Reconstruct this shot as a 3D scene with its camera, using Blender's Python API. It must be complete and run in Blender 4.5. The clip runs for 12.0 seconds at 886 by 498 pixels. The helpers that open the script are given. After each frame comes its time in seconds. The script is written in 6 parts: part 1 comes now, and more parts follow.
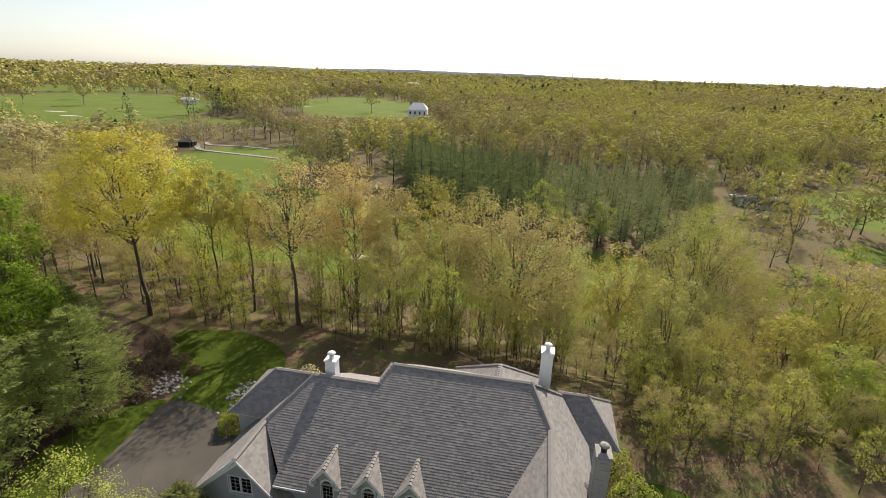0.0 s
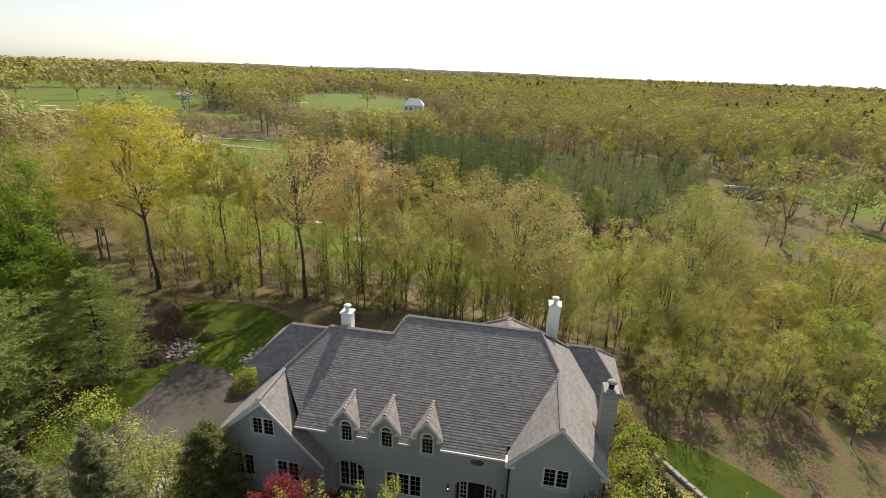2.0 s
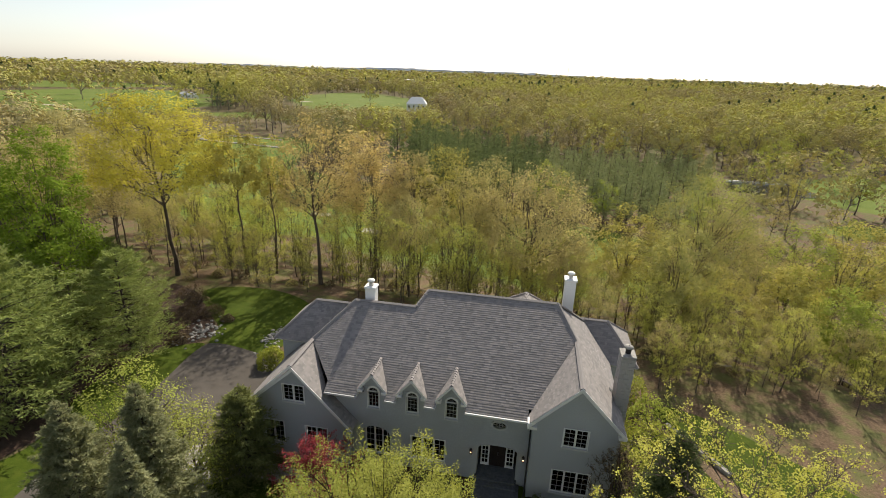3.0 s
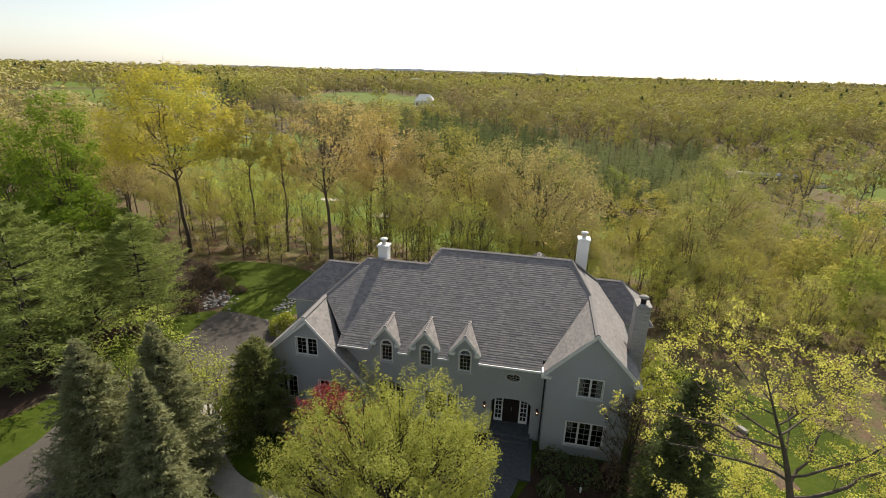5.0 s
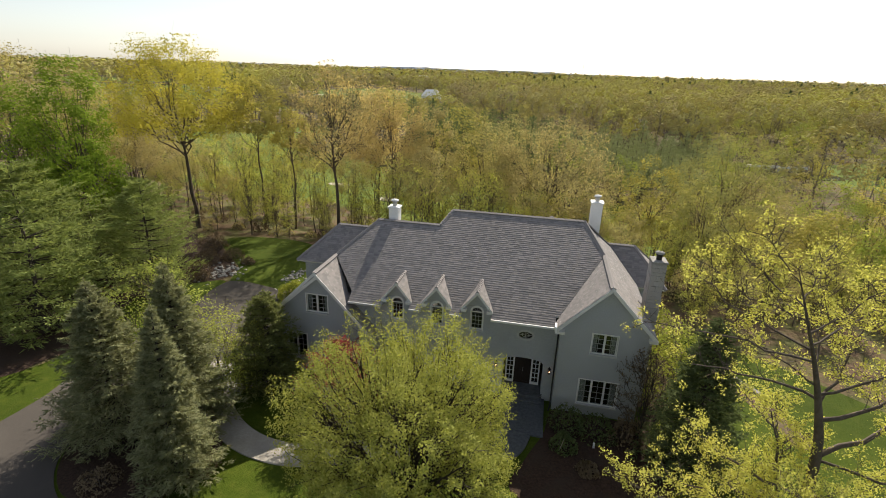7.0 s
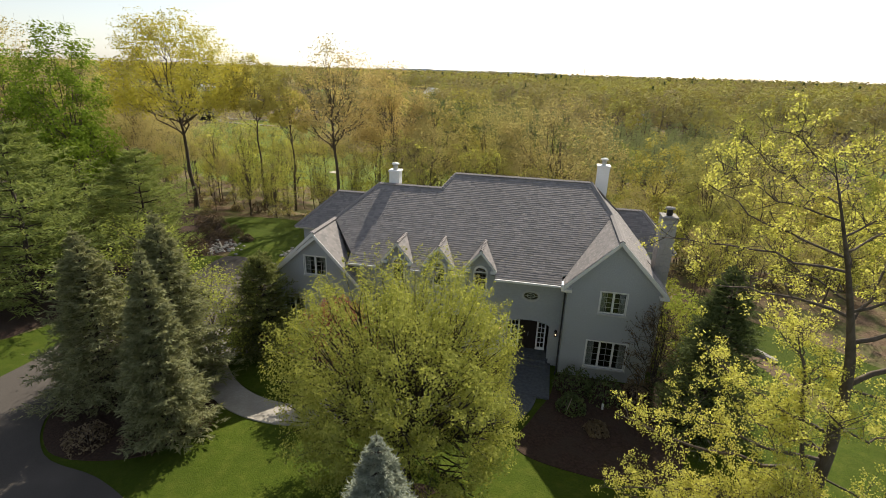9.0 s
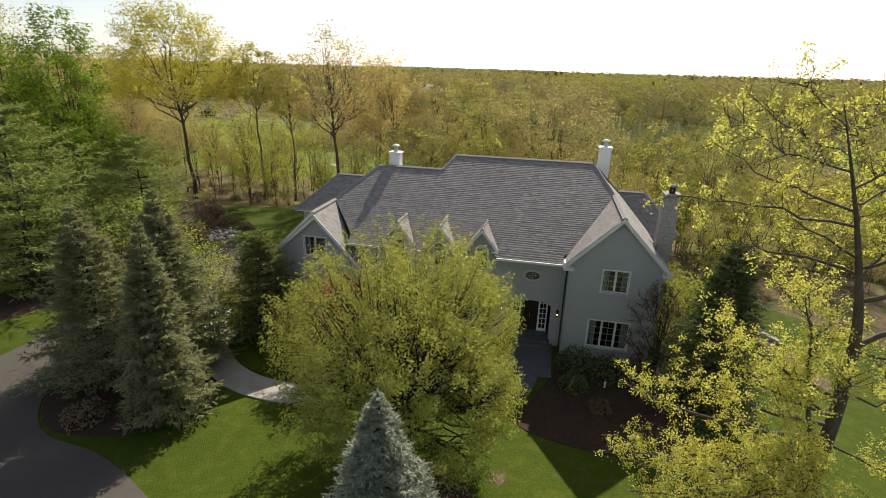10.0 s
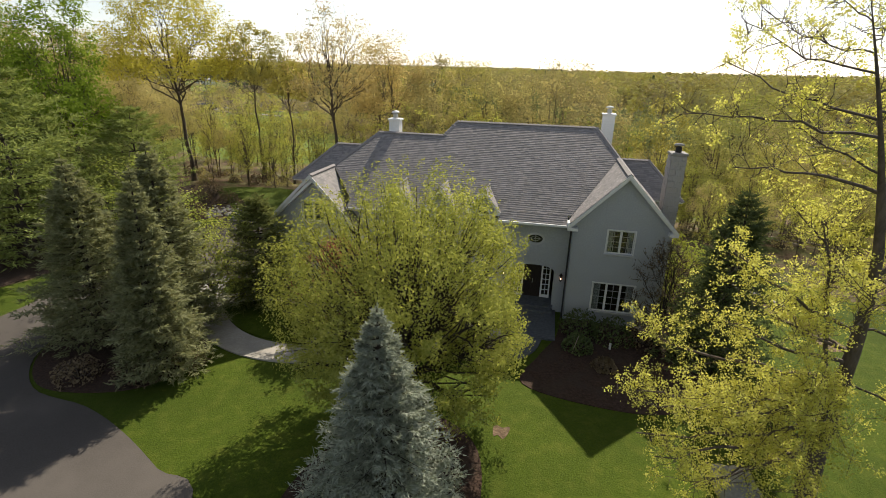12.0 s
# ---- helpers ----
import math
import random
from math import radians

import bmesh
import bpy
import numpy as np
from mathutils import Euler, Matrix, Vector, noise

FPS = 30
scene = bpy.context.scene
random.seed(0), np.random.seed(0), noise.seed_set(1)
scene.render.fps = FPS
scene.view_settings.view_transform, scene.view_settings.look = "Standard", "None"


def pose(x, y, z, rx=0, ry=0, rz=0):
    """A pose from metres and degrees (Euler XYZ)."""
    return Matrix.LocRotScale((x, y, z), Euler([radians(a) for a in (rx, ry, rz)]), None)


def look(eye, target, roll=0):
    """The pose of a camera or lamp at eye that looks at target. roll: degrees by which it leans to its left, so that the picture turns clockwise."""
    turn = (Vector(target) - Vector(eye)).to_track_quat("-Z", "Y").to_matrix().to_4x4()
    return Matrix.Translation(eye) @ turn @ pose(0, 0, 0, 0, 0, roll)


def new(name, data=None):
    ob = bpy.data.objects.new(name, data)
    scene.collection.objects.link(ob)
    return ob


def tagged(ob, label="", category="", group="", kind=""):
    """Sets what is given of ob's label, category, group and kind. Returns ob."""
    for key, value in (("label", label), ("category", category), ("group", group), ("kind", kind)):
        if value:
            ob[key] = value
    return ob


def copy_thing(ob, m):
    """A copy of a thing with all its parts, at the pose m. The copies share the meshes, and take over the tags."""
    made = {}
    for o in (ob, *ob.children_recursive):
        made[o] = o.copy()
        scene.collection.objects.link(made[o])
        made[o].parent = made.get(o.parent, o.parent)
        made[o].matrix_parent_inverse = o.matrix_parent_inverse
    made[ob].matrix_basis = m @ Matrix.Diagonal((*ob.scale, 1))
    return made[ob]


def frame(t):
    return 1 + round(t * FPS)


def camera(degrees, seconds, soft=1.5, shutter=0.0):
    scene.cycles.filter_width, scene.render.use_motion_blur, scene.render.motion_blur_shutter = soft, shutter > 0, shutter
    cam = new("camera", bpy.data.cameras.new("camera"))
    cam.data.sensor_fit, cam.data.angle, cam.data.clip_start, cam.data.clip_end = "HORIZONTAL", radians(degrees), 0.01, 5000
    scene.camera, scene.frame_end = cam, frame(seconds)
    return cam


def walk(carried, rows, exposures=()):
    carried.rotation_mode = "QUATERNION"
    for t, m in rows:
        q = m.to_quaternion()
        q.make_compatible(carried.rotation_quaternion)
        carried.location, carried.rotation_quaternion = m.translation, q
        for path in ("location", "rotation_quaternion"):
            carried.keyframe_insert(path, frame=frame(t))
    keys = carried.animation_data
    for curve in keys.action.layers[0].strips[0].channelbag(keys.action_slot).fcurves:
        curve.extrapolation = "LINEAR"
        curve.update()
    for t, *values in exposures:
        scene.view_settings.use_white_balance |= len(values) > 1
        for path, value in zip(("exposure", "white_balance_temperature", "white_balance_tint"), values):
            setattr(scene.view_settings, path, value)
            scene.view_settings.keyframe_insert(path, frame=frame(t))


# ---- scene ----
cam = camera(83.8, 12.0, 0.5)
PATH = [
    (0, (3.969, 2.442, 27.726), (3.623, 4.294, 27.053), 1.9),
    (0.5, (4.084, 2.118, 27.29), (3.739, 3.968, 26.613), 2.0),
    (1, (4.01, 1.734, 26.701), (3.67, 3.585, 26.024), 2.1),
    (1.5, (3.758, 1.051, 26.06), (3.428, 2.904, 25.384), 2.1),
    (2, (3.317, 0.109, 25.398), (2.993, 1.963, 24.722), 2.1),
    (2.5, (2.818, -0.915, 24.723), (2.494, 0.94, 24.049), 1.9),
    (3, (2.383, -1.904, 24.262), (2.054, -0.051, 23.586), 1.9),
    (5, (2.289, -2.895, 21.448), (1.93, -1.046, 20.774), 1.6),
    (5.5, (2.271, -2.989, 20.853), (1.908, -1.142, 20.177), 1.7),
    (6, (2.205, -3.179, 20.212), (1.832, -1.334, 19.536), 1.7),
    (6.5, (2.115, -3.375, 19.557), (1.737, -1.532, 18.88), 1.8),
    (7, (2.027, -3.524, 18.905), (1.65, -1.681, 18.226), 1.9),
    (9, (2.07, -3.429, 16.22), (1.685, -1.585, 15.547), 1.7),
    (9.5, (2.091, -3.494, 15.694), (1.704, -1.653, 15.016), 1.5),
    (10, (2.097, -3.593, 15.15), (1.712, -1.752, 14.47), 1.6),
    (10.5, (2.122, -3.661, 14.582), (1.737, -1.82, 13.902), 1.5),
    (11, (2.103, -3.736, 14.023), (1.72, -1.895, 13.343), 1.6),
    (11.5, (2.105, -3.734, 13.513), (1.721, -1.894, 12.829), 1.6),
    (12, (2.114, -3.723, 13.055), (1.73, -1.884, 12.371), 1.5),
]
walk(cam, [(t, look(eye, target, roll)) for t, eye, target, roll in PATH])

# ---- light ----
SUN_DIR = Vector((1.55, 10.4, 8.4)).normalized()
world = bpy.data.worlds.new("world")
scene.world = world
world.use_nodes = True
wn = world.node_tree.nodes
sky = wn.new("ShaderNodeTexSky")
sky.sky_type, sky.sun_disc = "NISHITA", False
sky.sun_elevation = math.asin(SUN_DIR.z)
sky.sun_rotation = math.atan2(SUN_DIR.x, SUN_DIR.y)
sky.air_density, sky.dust_density, sky.ozone_density = 1.0, 0.7, 1.0
wn["Background"].inputs["Strength"].default_value = 0.095
haze = wn.new("ShaderNodeHueSaturation")
haze.inputs["Saturation"].default_value = 0.5
world.node_tree.links.new(sky.outputs["Color"], haze.inputs["Color"])
world.node_tree.links.new(haze.outputs["Color"], wn["Background"].inputs["Color"])
sun = new("sun", bpy.data.lights.new("sun", "SUN"))
sun.data.energy, sun.data.angle, sun.data.color = 5.0, radians(0.6), (1.0, 0.905, 0.755)
sun.matrix_world = look(SUN_DIR * 60, (0, 0, 0))
scene.view_settings.exposure = 0.59


# ---- materials ----
def rgba(c):
    return (c[0], c[1], c[2], 1.0)


def base_mat(name):
    m = bpy.data.materials.new(name)
    m.use_nodes = True
    nt = m.node_tree
    return m, nt, nt.nodes["Principled BSDF"]


def noise_node(nt, vec, scale, detail=4.0, rough=0.6):
    n = nt.nodes.new("ShaderNodeTexNoise")
    n.inputs["Scale"].default_value, n.inputs["Detail"].default_value, n.inputs["Roughness"].default_value = scale, detail, rough
    nt.links.new(vec, n.inputs["Vector"])
    return n.outputs["Fac"]


def ramp(nt, fac, lo, hi, a, b):
    r = nt.nodes.new("ShaderNodeMapRange")
    r.inputs["From Min"].default_value, r.inputs["From Max"].default_value = lo, hi
    r.inputs["To Min"].default_value, r.inputs["To Max"].default_value = a, b
    nt.links.new(fac, r.inputs["Value"])
    return r.outputs["Result"]


def mix_col(nt, fac, a, b, mode="MIX"):
    m = nt.nodes.new("ShaderNodeMix")
    m.data_type, m.blend_type = "RGBA", mode
    for key, v in ((0, fac), (6, a), (7, b)):
        if isinstance(v, (int, float)):
            m.inputs[key].default_value = v
        elif isinstance(v, tuple):
            m.inputs[key].default_value = rgba(v)
        else:
            nt.links.new(v, m.inputs[key])
    return m.outputs[2]


def coords(nt, scale=(1, 1, 1)):
    t = nt.nodes.new("ShaderNodeTexCoord")
    mp = nt.nodes.new("ShaderNodeMapping")
    mp.inputs["Scale"].default_value = scale
    nt.links.new(t.outputs["Object"], mp.inputs["Vector"])
    return mp.outputs["Vector"]


def bump(nt, bsdf, height, dist, strength=1.0):
    b = nt.nodes.new("ShaderNodeBump")
    b.inputs["Distance"].default_value, b.inputs["Strength"].default_value = dist, strength
    nt.links.new(height, b.inputs["Height"])
    nt.links.new(b.outputs["Normal"], bsdf.inputs["Normal"])


def surface(name, a, b, fine=8.0, broad=0.4, rough=0.85, depth=0.01, stain=None, stretch=(1, 1, 1), metal=0.0, spec=0.3):
    """Two-tone surface: fine grain from a to b, broad stains towards the third colour."""
    m, nt, bs = base_mat(name)
    v = coords(nt, stretch)
    f = noise_node(nt, v, fine, 5.0)
    g = noise_node(nt, v, broad, 3.0)
    c = mix_col(nt, ramp(nt, f, 0.3, 0.7, 0, 1), a, b)
    if stain:
        c = mix_col(nt, ramp(nt, g, 0.45, 0.7, 0, 0.85), c, stain)
    nt.links.new(c, bs.inputs["Base Color"])
    bs.inputs["Roughness"].default_value, bs.inputs["Metallic"].default_value = rough, metal
    bs.inputs["Specular IOR Level"].default_value = spec
    if depth:
        bump(nt, bs, f, depth)
    return m


def leaf_mat(name, a, b, c, glow=0.45, tint=False, shape=0.0):
    """Thin leaves: diffuse and translucent; each tree between a and b, each leaf a little towards c."""
    m = bpy.data.materials.new(name)
    m.use_nodes = True
    nt = m.node_tree
    nt.nodes.remove(nt.nodes["Principled BSDF"])
    out = nt.nodes["Material Output"]
    if tint:
        at = nt.nodes.new("ShaderNodeAttribute")
        at.attribute_name = "tint"
        rnd = at.outputs["Fac"]
    else:
        rnd = nt.nodes.new("ShaderNodeObjectInfo").outputs["Random"]
    geo = nt.nodes.new("ShaderNodeNewGeometry").outputs["Random Per Island"]
    col = mix_col(nt, rnd, a, b)
    col = mix_col(nt, ramp(nt, geo, 0, 1, 0, 0.35 if tint else 0.7), col, c)
    di, tr = nt.nodes.new("ShaderNodeBsdfDiffuse"), nt.nodes.new("ShaderNodeBsdfTranslucent")
    nt.links.new(col, di.inputs["Color"])
    nt.links.new(mix_col(nt, 1.0, col, (1.0, 0.96, 0.68), "MULTIPLY"), tr.inputs["Color"])
    mx = nt.nodes.new("ShaderNodeMixShader")
    mx.inputs[0].default_value = glow
    nt.links.new(di.outputs[0], mx.inputs[1])
    nt.links.new(tr.outputs[0], mx.inputs[2])
    nt.links.new(mx.outputs[0], out.inputs["Surface"])
    return m


M_STUCCO = surface("stucco", (0.325, 0.342, 0.358), (0.405, 0.422, 0.438), 14, 0.5, 0.9, 0.008, (0.34, 0.352, 0.36))
M_TRIM = surface("painted_trim", (0.62, 0.62, 0.60), (0.70, 0.70, 0.68), 10, 0.6, 0.6, 0.002)
M_GREYTRIM = surface("grey_trim", (0.40, 0.41, 0.41), (0.48, 0.48, 0.47), 8, 0.6, 0.7, 0.003)
M_WHITE = surface("white_paint", (0.74, 0.74, 0.73), (0.82, 0.82, 0.81), 10, 0.8, 0.5, 0.001)
M_FLASH = surface("galvanised_metal", (0.45, 0.45, 0.45), (0.6, 0.6, 0.6), 12, 2, 0.4, 0.002, metal=0.7)
M_DARK = surface("dark_metal", (0.02, 0.02, 0.022), (0.04, 0.04, 0.04), 12, 2, 0.5, 0.001, metal=0.4)
M_DOOR = surface("dark_wood_door", (0.018, 0.013, 0.012), (0.035, 0.024, 0.02), 3, 1, 0.45, 0.002, stretch=(12, 12, 1))
M_STONE = surface("grey_stone", (0.26, 0.25, 0.24), (0.42, 0.41, 0.39), 6, 1.2, 0.9, 0.02, (0.34, 0.32, 0.29))
M_CONCRETE = surface("concrete", (0.32, 0.295, 0.255), (0.42, 0.39, 0.34), 9, 0.7, 0.9, 0.006, (0.28, 0.255, 0.22))
M_SLATE = surface("slate_paving", (0.065, 0.07, 0.078), (0.11, 0.118, 0.125), 6, 0.8, 0.85, 0.006)
M_ASPHALT = surface("asphalt", (0.066, 0.058, 0.051), (0.100, 0.089, 0.079), 22, 0.25, 0.92, 0.006, (0.112, 0.099, 0.087), spec=0.12)
M_MULCH = surface("bark_mulch", (0.024, 0.014, 0.009), (0.070, 0.040, 0.027), 9, 0.8, 1.0, 0.05, (0.05, 0.034, 0.023))
M_LITTER = surface("leaf_litter", (0.07, 0.045, 0.028), (0.19, 0.13, 0.085), 7, 0.4, 1.0, 0.05, (0.11, 0.10, 0.045))
M_ROCK = surface("pale_rock", (0.22, 0.21, 0.195), (0.36, 0.345, 0.32), 5, 1.0, 0.9, 0.03, (0.18, 0.17, 0.155))
M_SAND = surface("bunker_sand", (0.42, 0.38, 0.30), (0.52, 0.48, 0.40), 3, 0.3, 1.0, 0.02)
M_BARK = surface("bark", (0.06, 0.046, 0.034), (0.14, 0.11, 0.085), 5, 0.6, 0.95, 0.02, (0.12, 0.105, 0.075), stretch=(1, 1, 0.25))
M_TWIG = surface("twig_bark", (0.07, 0.055, 0.04), (0.14, 0.11, 0.08), 5, 0.6, 0.95, 0)
# bark of the far woods, paler than near bark: haze put into the colour
M_HAZE_BARK = surface("bark_with_painted_haze", (0.15, 0.125, 0.10), (0.20, 0.17, 0.14), 0.8, 0.05, 1.0, 0)
M_DARKBARK = surface("dark_bark", (0.03, 0.023, 0.018), (0.075, 0.06, 0.048), 7, 0.8, 0.95, 0.03, stretch=(1, 1, 0.3))
M_MAPLEBARK = surface("maple_bark", (0.06, 0.048, 0.038), (0.13, 0.105, 0.085), 7, 0.8, 0.95, 0.03, stretch=(1, 1, 0.3))
M_FALLEN = surface("weathered_wood", (0.22, 0.18, 0.14), (0.36, 0.30, 0.24), 4, 0.6, 0.95, 0.01)
M_ROOFDARK = surface("dark_roofing", (0.06, 0.06, 0.065), (0.10, 0.10, 0.10), 5, 0.5, 0.9, 0.01)
# near-white hill colour: the distance haze is painted into it
M_HAZE_HILL = surface("hill_with_painted_haze", (0.78, 0.80, 0.80), (0.84, 0.85, 0.85), 0.01, 0.002, 1.0, 0)
M_ROAD = surface("cart_path", (0.22, 0.21, 0.19), (0.30, 0.29, 0.27), 4, 0.3, 0.95, 0.004)


def shingle_mat():
    m, nt, bs = base_mat("asphalt_shingles")
    v = coords(nt)
    geo = nt.nodes.new("ShaderNodeNewGeometry").outputs["Random Per Island"]
    grain = noise_node(nt, v, 60, 3)
    broad = noise_node(nt, v, 0.55, 4)
    streak = noise_node(nt, coords(nt, (1.6, 0.35, 0.35)), 1.3, 3)
    c = mix_col(nt, geo, (0.160, 0.148, 0.145), (0.270, 0.245, 0.233))
    c = mix_col(nt, ramp(nt, grain, 0.3, 0.7, 0, 0.35), c, (0.33, 0.315, 0.31))
    c = mix_col(nt, ramp(nt, broad, 0.5, 0.75, 0, 0.45), c, (0.17, 0.158, 0.155))
    c = mix_col(nt, ramp(nt, streak, 0.55, 0.8, 0, 0.35), c, (0.35, 0.305, 0.265))
    nt.links.new(c, bs.inputs["Base Color"])
    bs.inputs["Roughness"].default_value = 0.85
    bs.inputs["Specular IOR Level"].default_value = 0.35
    bump(nt, bs, grain, 0.004)
    return m


M_SHINGLE = shingle_mat()


def grass_mat(name, a, b, dry, scale=1.0):
    m, nt, bs = base_mat(name)
    v = coords(nt)
    fine = noise_node(nt, v, 18 * scale, 6, 0.7)
    mid = noise_node(nt, v, 1.6 * scale, 4)
    broad = noise_node(nt, v, 0.16 * scale, 3)
    c = mix_col(nt, ramp(nt, fine, 0.3, 0.7, 0, 1), a, b)
    c = mix_col(nt, ramp(nt, mid, 0.48, 0.72, 0, 0.65), c, dry)
    c = mix_col(nt, ramp(nt, broad, 0.4, 0.65, 0, 0.55), c, (a[0] * 0.9, a[1] * 0.9, a[2] * 0.9))
    nt.links.new(c, bs.inputs["Base Color"])
    bs.inputs["Roughness"].default_value = 0.9
    bs.inputs["Specular IOR Level"].default_value = 0.095
    bs.inputs["Sheen Weight"].default_value = 0.0
    bump(nt, bs, fine, 0.04)
    return m


M_LAWN = grass_mat("lawn_grass", (0.034, 0.055, 0.005), (0.084, 0.118, 0.010), (0.110, 0.126, 0.018))
M_MUNTIN = surface("pale_muntin", (0.36, 0.36, 0.35), (0.44, 0.44, 0.43), 10, 1, 0.6, 0.001)


def ground_mat():
    """Leaf litter under the woods, mown grass where the 'grass' value of the sheet is high."""
    m, nt, bs = base_mat("wood_floor_and_fairway")
    v = coords(nt)
    at = nt.nodes.new("ShaderNodeAttribute")
    at.attribute_name = "grass"
    fine, mid, broad = noise_node(nt, v, 5, 6, 0.7), noise_node(nt, v, 0.5, 5), noise_node(nt, v, 0.06, 4)
    lit = mix_col(nt, ramp(nt, fine, 0.3, 0.7, 0, 1), (0.07, 0.045, 0.028), (0.20, 0.14, 0.09))
    lit = mix_col(nt, ramp(nt, mid, 0.43, 0.6, 0, 0.7), lit, (0.10, 0.12, 0.035))
    gr = mix_col(nt, ramp(nt, fine, 0.3, 0.7, 0, 1), (0.085, 0.125, 0.018), (0.12, 0.16, 0.026))
    gr = mix_col(nt, ramp(nt, broad, 0.45, 0.65, 0, 0.6), gr, (0.15, 0.17, 0.04))
    edge = nt.nodes.new("ShaderNodeMath")
    edge.operation = "MULTIPLY_ADD"
    nt.links.new(mid, edge.inputs[0])
    edge.inputs[1].default_value = 0.35
    nt.links.new(at.outputs["Fac"], edge.inputs[2])
    c = mix_col(nt, ramp(nt, edge.outputs[0], 0.55, 0.75, 0, 1), lit, gr)
    nt.links.new(c, bs.inputs["Base Color"])
    bs.inputs["Roughness"].default_value = 0.95
    bs.inputs["Specular IOR Level"].default_value = 0.1
    bump(nt, bs, fine, 0.06)
    return m


M_GROUND = ground_mat()


def glass_mat():
    m = bpy.data.materials.new("window_glass")
    m.use_nodes = True
    nt = m.node_tree
    nt.nodes.remove(nt.nodes["Principled BSDF"])
    gl, tr, mx, fr = (nt.nodes.new(k) for k in ("ShaderNodeBsdfGlossy", "ShaderNodeBsdfTransparent", "ShaderNodeMixShader", "ShaderNodeFresnel"))
    gl.inputs["Roughness"].default_value = 0.02
    tr.inputs["Color"].default_value = (0.75, 0.78, 0.77, 1)
    fr.inputs["IOR"].default_value = 1.6
    nt.links.new(ramp(nt, fr.outputs[0], 0, 1, 0.03, 1.0), mx.inputs[0])
    nt.links.new(tr.outputs[0], mx.inputs[1])
    nt.links.new(gl.outputs[0], mx.inputs[2])
    nt.links.new(mx.outputs[0], nt.nodes["Material Output"].inputs["Surface"])
    return m


M_GLASS = glass_mat()
m, nt, bs = base_mat("pond_water")
bs.inputs["Base Color"].default_value = (0.02, 0.022, 0.015, 1)
bs.inputs["Roughness"].default_value = 0.08
bump(nt, bs, noise_node(nt, coords(nt), 1.2, 3), 0.05)
M_WATER = m
m, nt, bs = base_mat("lamp_glow")
bs.inputs["Emission Color"].default_value = (1.0, 0.55, 0.3, 1)
bs.inputs["Emission Strength"].default_value = 3.0
M_LAMP = m

L_YELLOW = leaf_mat("spring_leaves_yellow", (0.37, 0.34, 0.09), (0.41, 0.375, 0.10), (0.52, 0.48, 0.17), 0.45)
L_OLIVE = leaf_mat("spring_leaves_olive", (0.40, 0.33, 0.165), (0.41, 0.375, 0.15), (0.52, 0.47, 0.24), 0.48)
L_GREEN = leaf_mat("spring_leaves_green", (0.29, 0.36, 0.065), (0.36, 0.40, 0.08), (0.44, 0.46, 0.13), 0.38)
L_SOFT = leaf_mat("soft_green_leaves", (0.34, 0.335, 0.105), (0.36, 0.355, 0.115), (0.45, 0.43, 0.18), 0.32)
L_GROVEPALE = leaf_mat("pale_grove_needles", (0.21, 0.25, 0.12), (0.28, 0.32, 0.16), (0.36, 0.38, 0.22), 0.32)
L_SAPLING = leaf_mat("sapling_leaves", (0.38, 0.43, 0.09), (0.46, 0.46, 0.11), (0.54, 0.53, 0.18), 0.55)
L_LUSH = leaf_mat("lush_green_leaves", (0.17, 0.26, 0.03), (0.20, 0.29, 0.035), (0.30, 0.38, 0.07), 0.5)
L_DOME = leaf_mat("dome_leaves", (0.52, 0.47, 0.065), (0.52, 0.47, 0.065), (0.63, 0.57, 0.15), 0.4)
L_RUST = leaf_mat("rust_leaves", (0.50, 0.38, 0.17), (0.50, 0.38, 0.17), (0.60, 0.52, 0.26), 0.5)
L_ROUND = leaf_mat("pear_leaves", (0.30, 0.325, 0.07), (0.30, 0.325, 0.07), (0.50, 0.51, 0.16), 0.5)
L_MAPLE = leaf_mat("maple_leaves", (0.53, 0.53, 0.11), (0.53, 0.53, 0.11), (0.68, 0.66, 0.26), 0.58)
L_RED = leaf_mat("red_maple_leaves", (0.30, 0.05, 0.075), (0.30, 0.05, 0.075), (0.48, 0.13, 0.16))
L_FAR = leaf_mat("far_woods_leaves", (0.33, 0.27, 0.16), (0.50, 0.49, 0.11), (0.43, 0.40, 0.17), 0.12, True)
L_FARPINE = leaf_mat("far_pine_needles", (0.06, 0.09, 0.045), (0.09, 0.13, 0.06), (0.11, 0.15, 0.08), 0.2, True)
L_SPRUCE = leaf_mat("spruce_needles", (0.175, 0.20, 0.10), (0.215, 0.235, 0.125), (0.40, 0.39, 0.22), 0.38)
L_BLUE = leaf_mat("blue_spruce_needles", (0.23, 0.26, 0.20), (0.23, 0.26, 0.20), (0.42, 0.44, 0.36), 0.25)
L_PINE = leaf_mat("pine_needles", (0.16, 0.21, 0.065), (0.21, 0.265, 0.08), (0.37, 0.41, 0.15), 0.42)
L_GROVE = leaf_mat("grove_needles", (0.12, 0.16, 0.075), (0.18, 0.22, 0.10), (0.26, 0.30, 0.15), 0.32)
L_YEW = leaf_mat("dark_evergreen", (0.08, 0.105, 0.045), (0.09, 0.12, 0.05), (0.18, 0.21, 0.09), 0.3)
L_HEMLOCK = leaf_mat("hemlock_needles", (0.13, 0.155, 0.055), (0.13, 0.155, 0.055), (0.31, 0.32, 0.12), 0.4)
L_BOX = leaf_mat("boxwood_leaves", (0.26, 0.29, 0.05), (0.26, 0.29, 0.05), (0.40, 0.42, 0.09), 0.35)
L_CREAM = leaf_mat("cream_blossom", (0.50, 0.45, 0.28), (0.50, 0.45, 0.28), (0.6, 0.55, 0.36), 0.3)
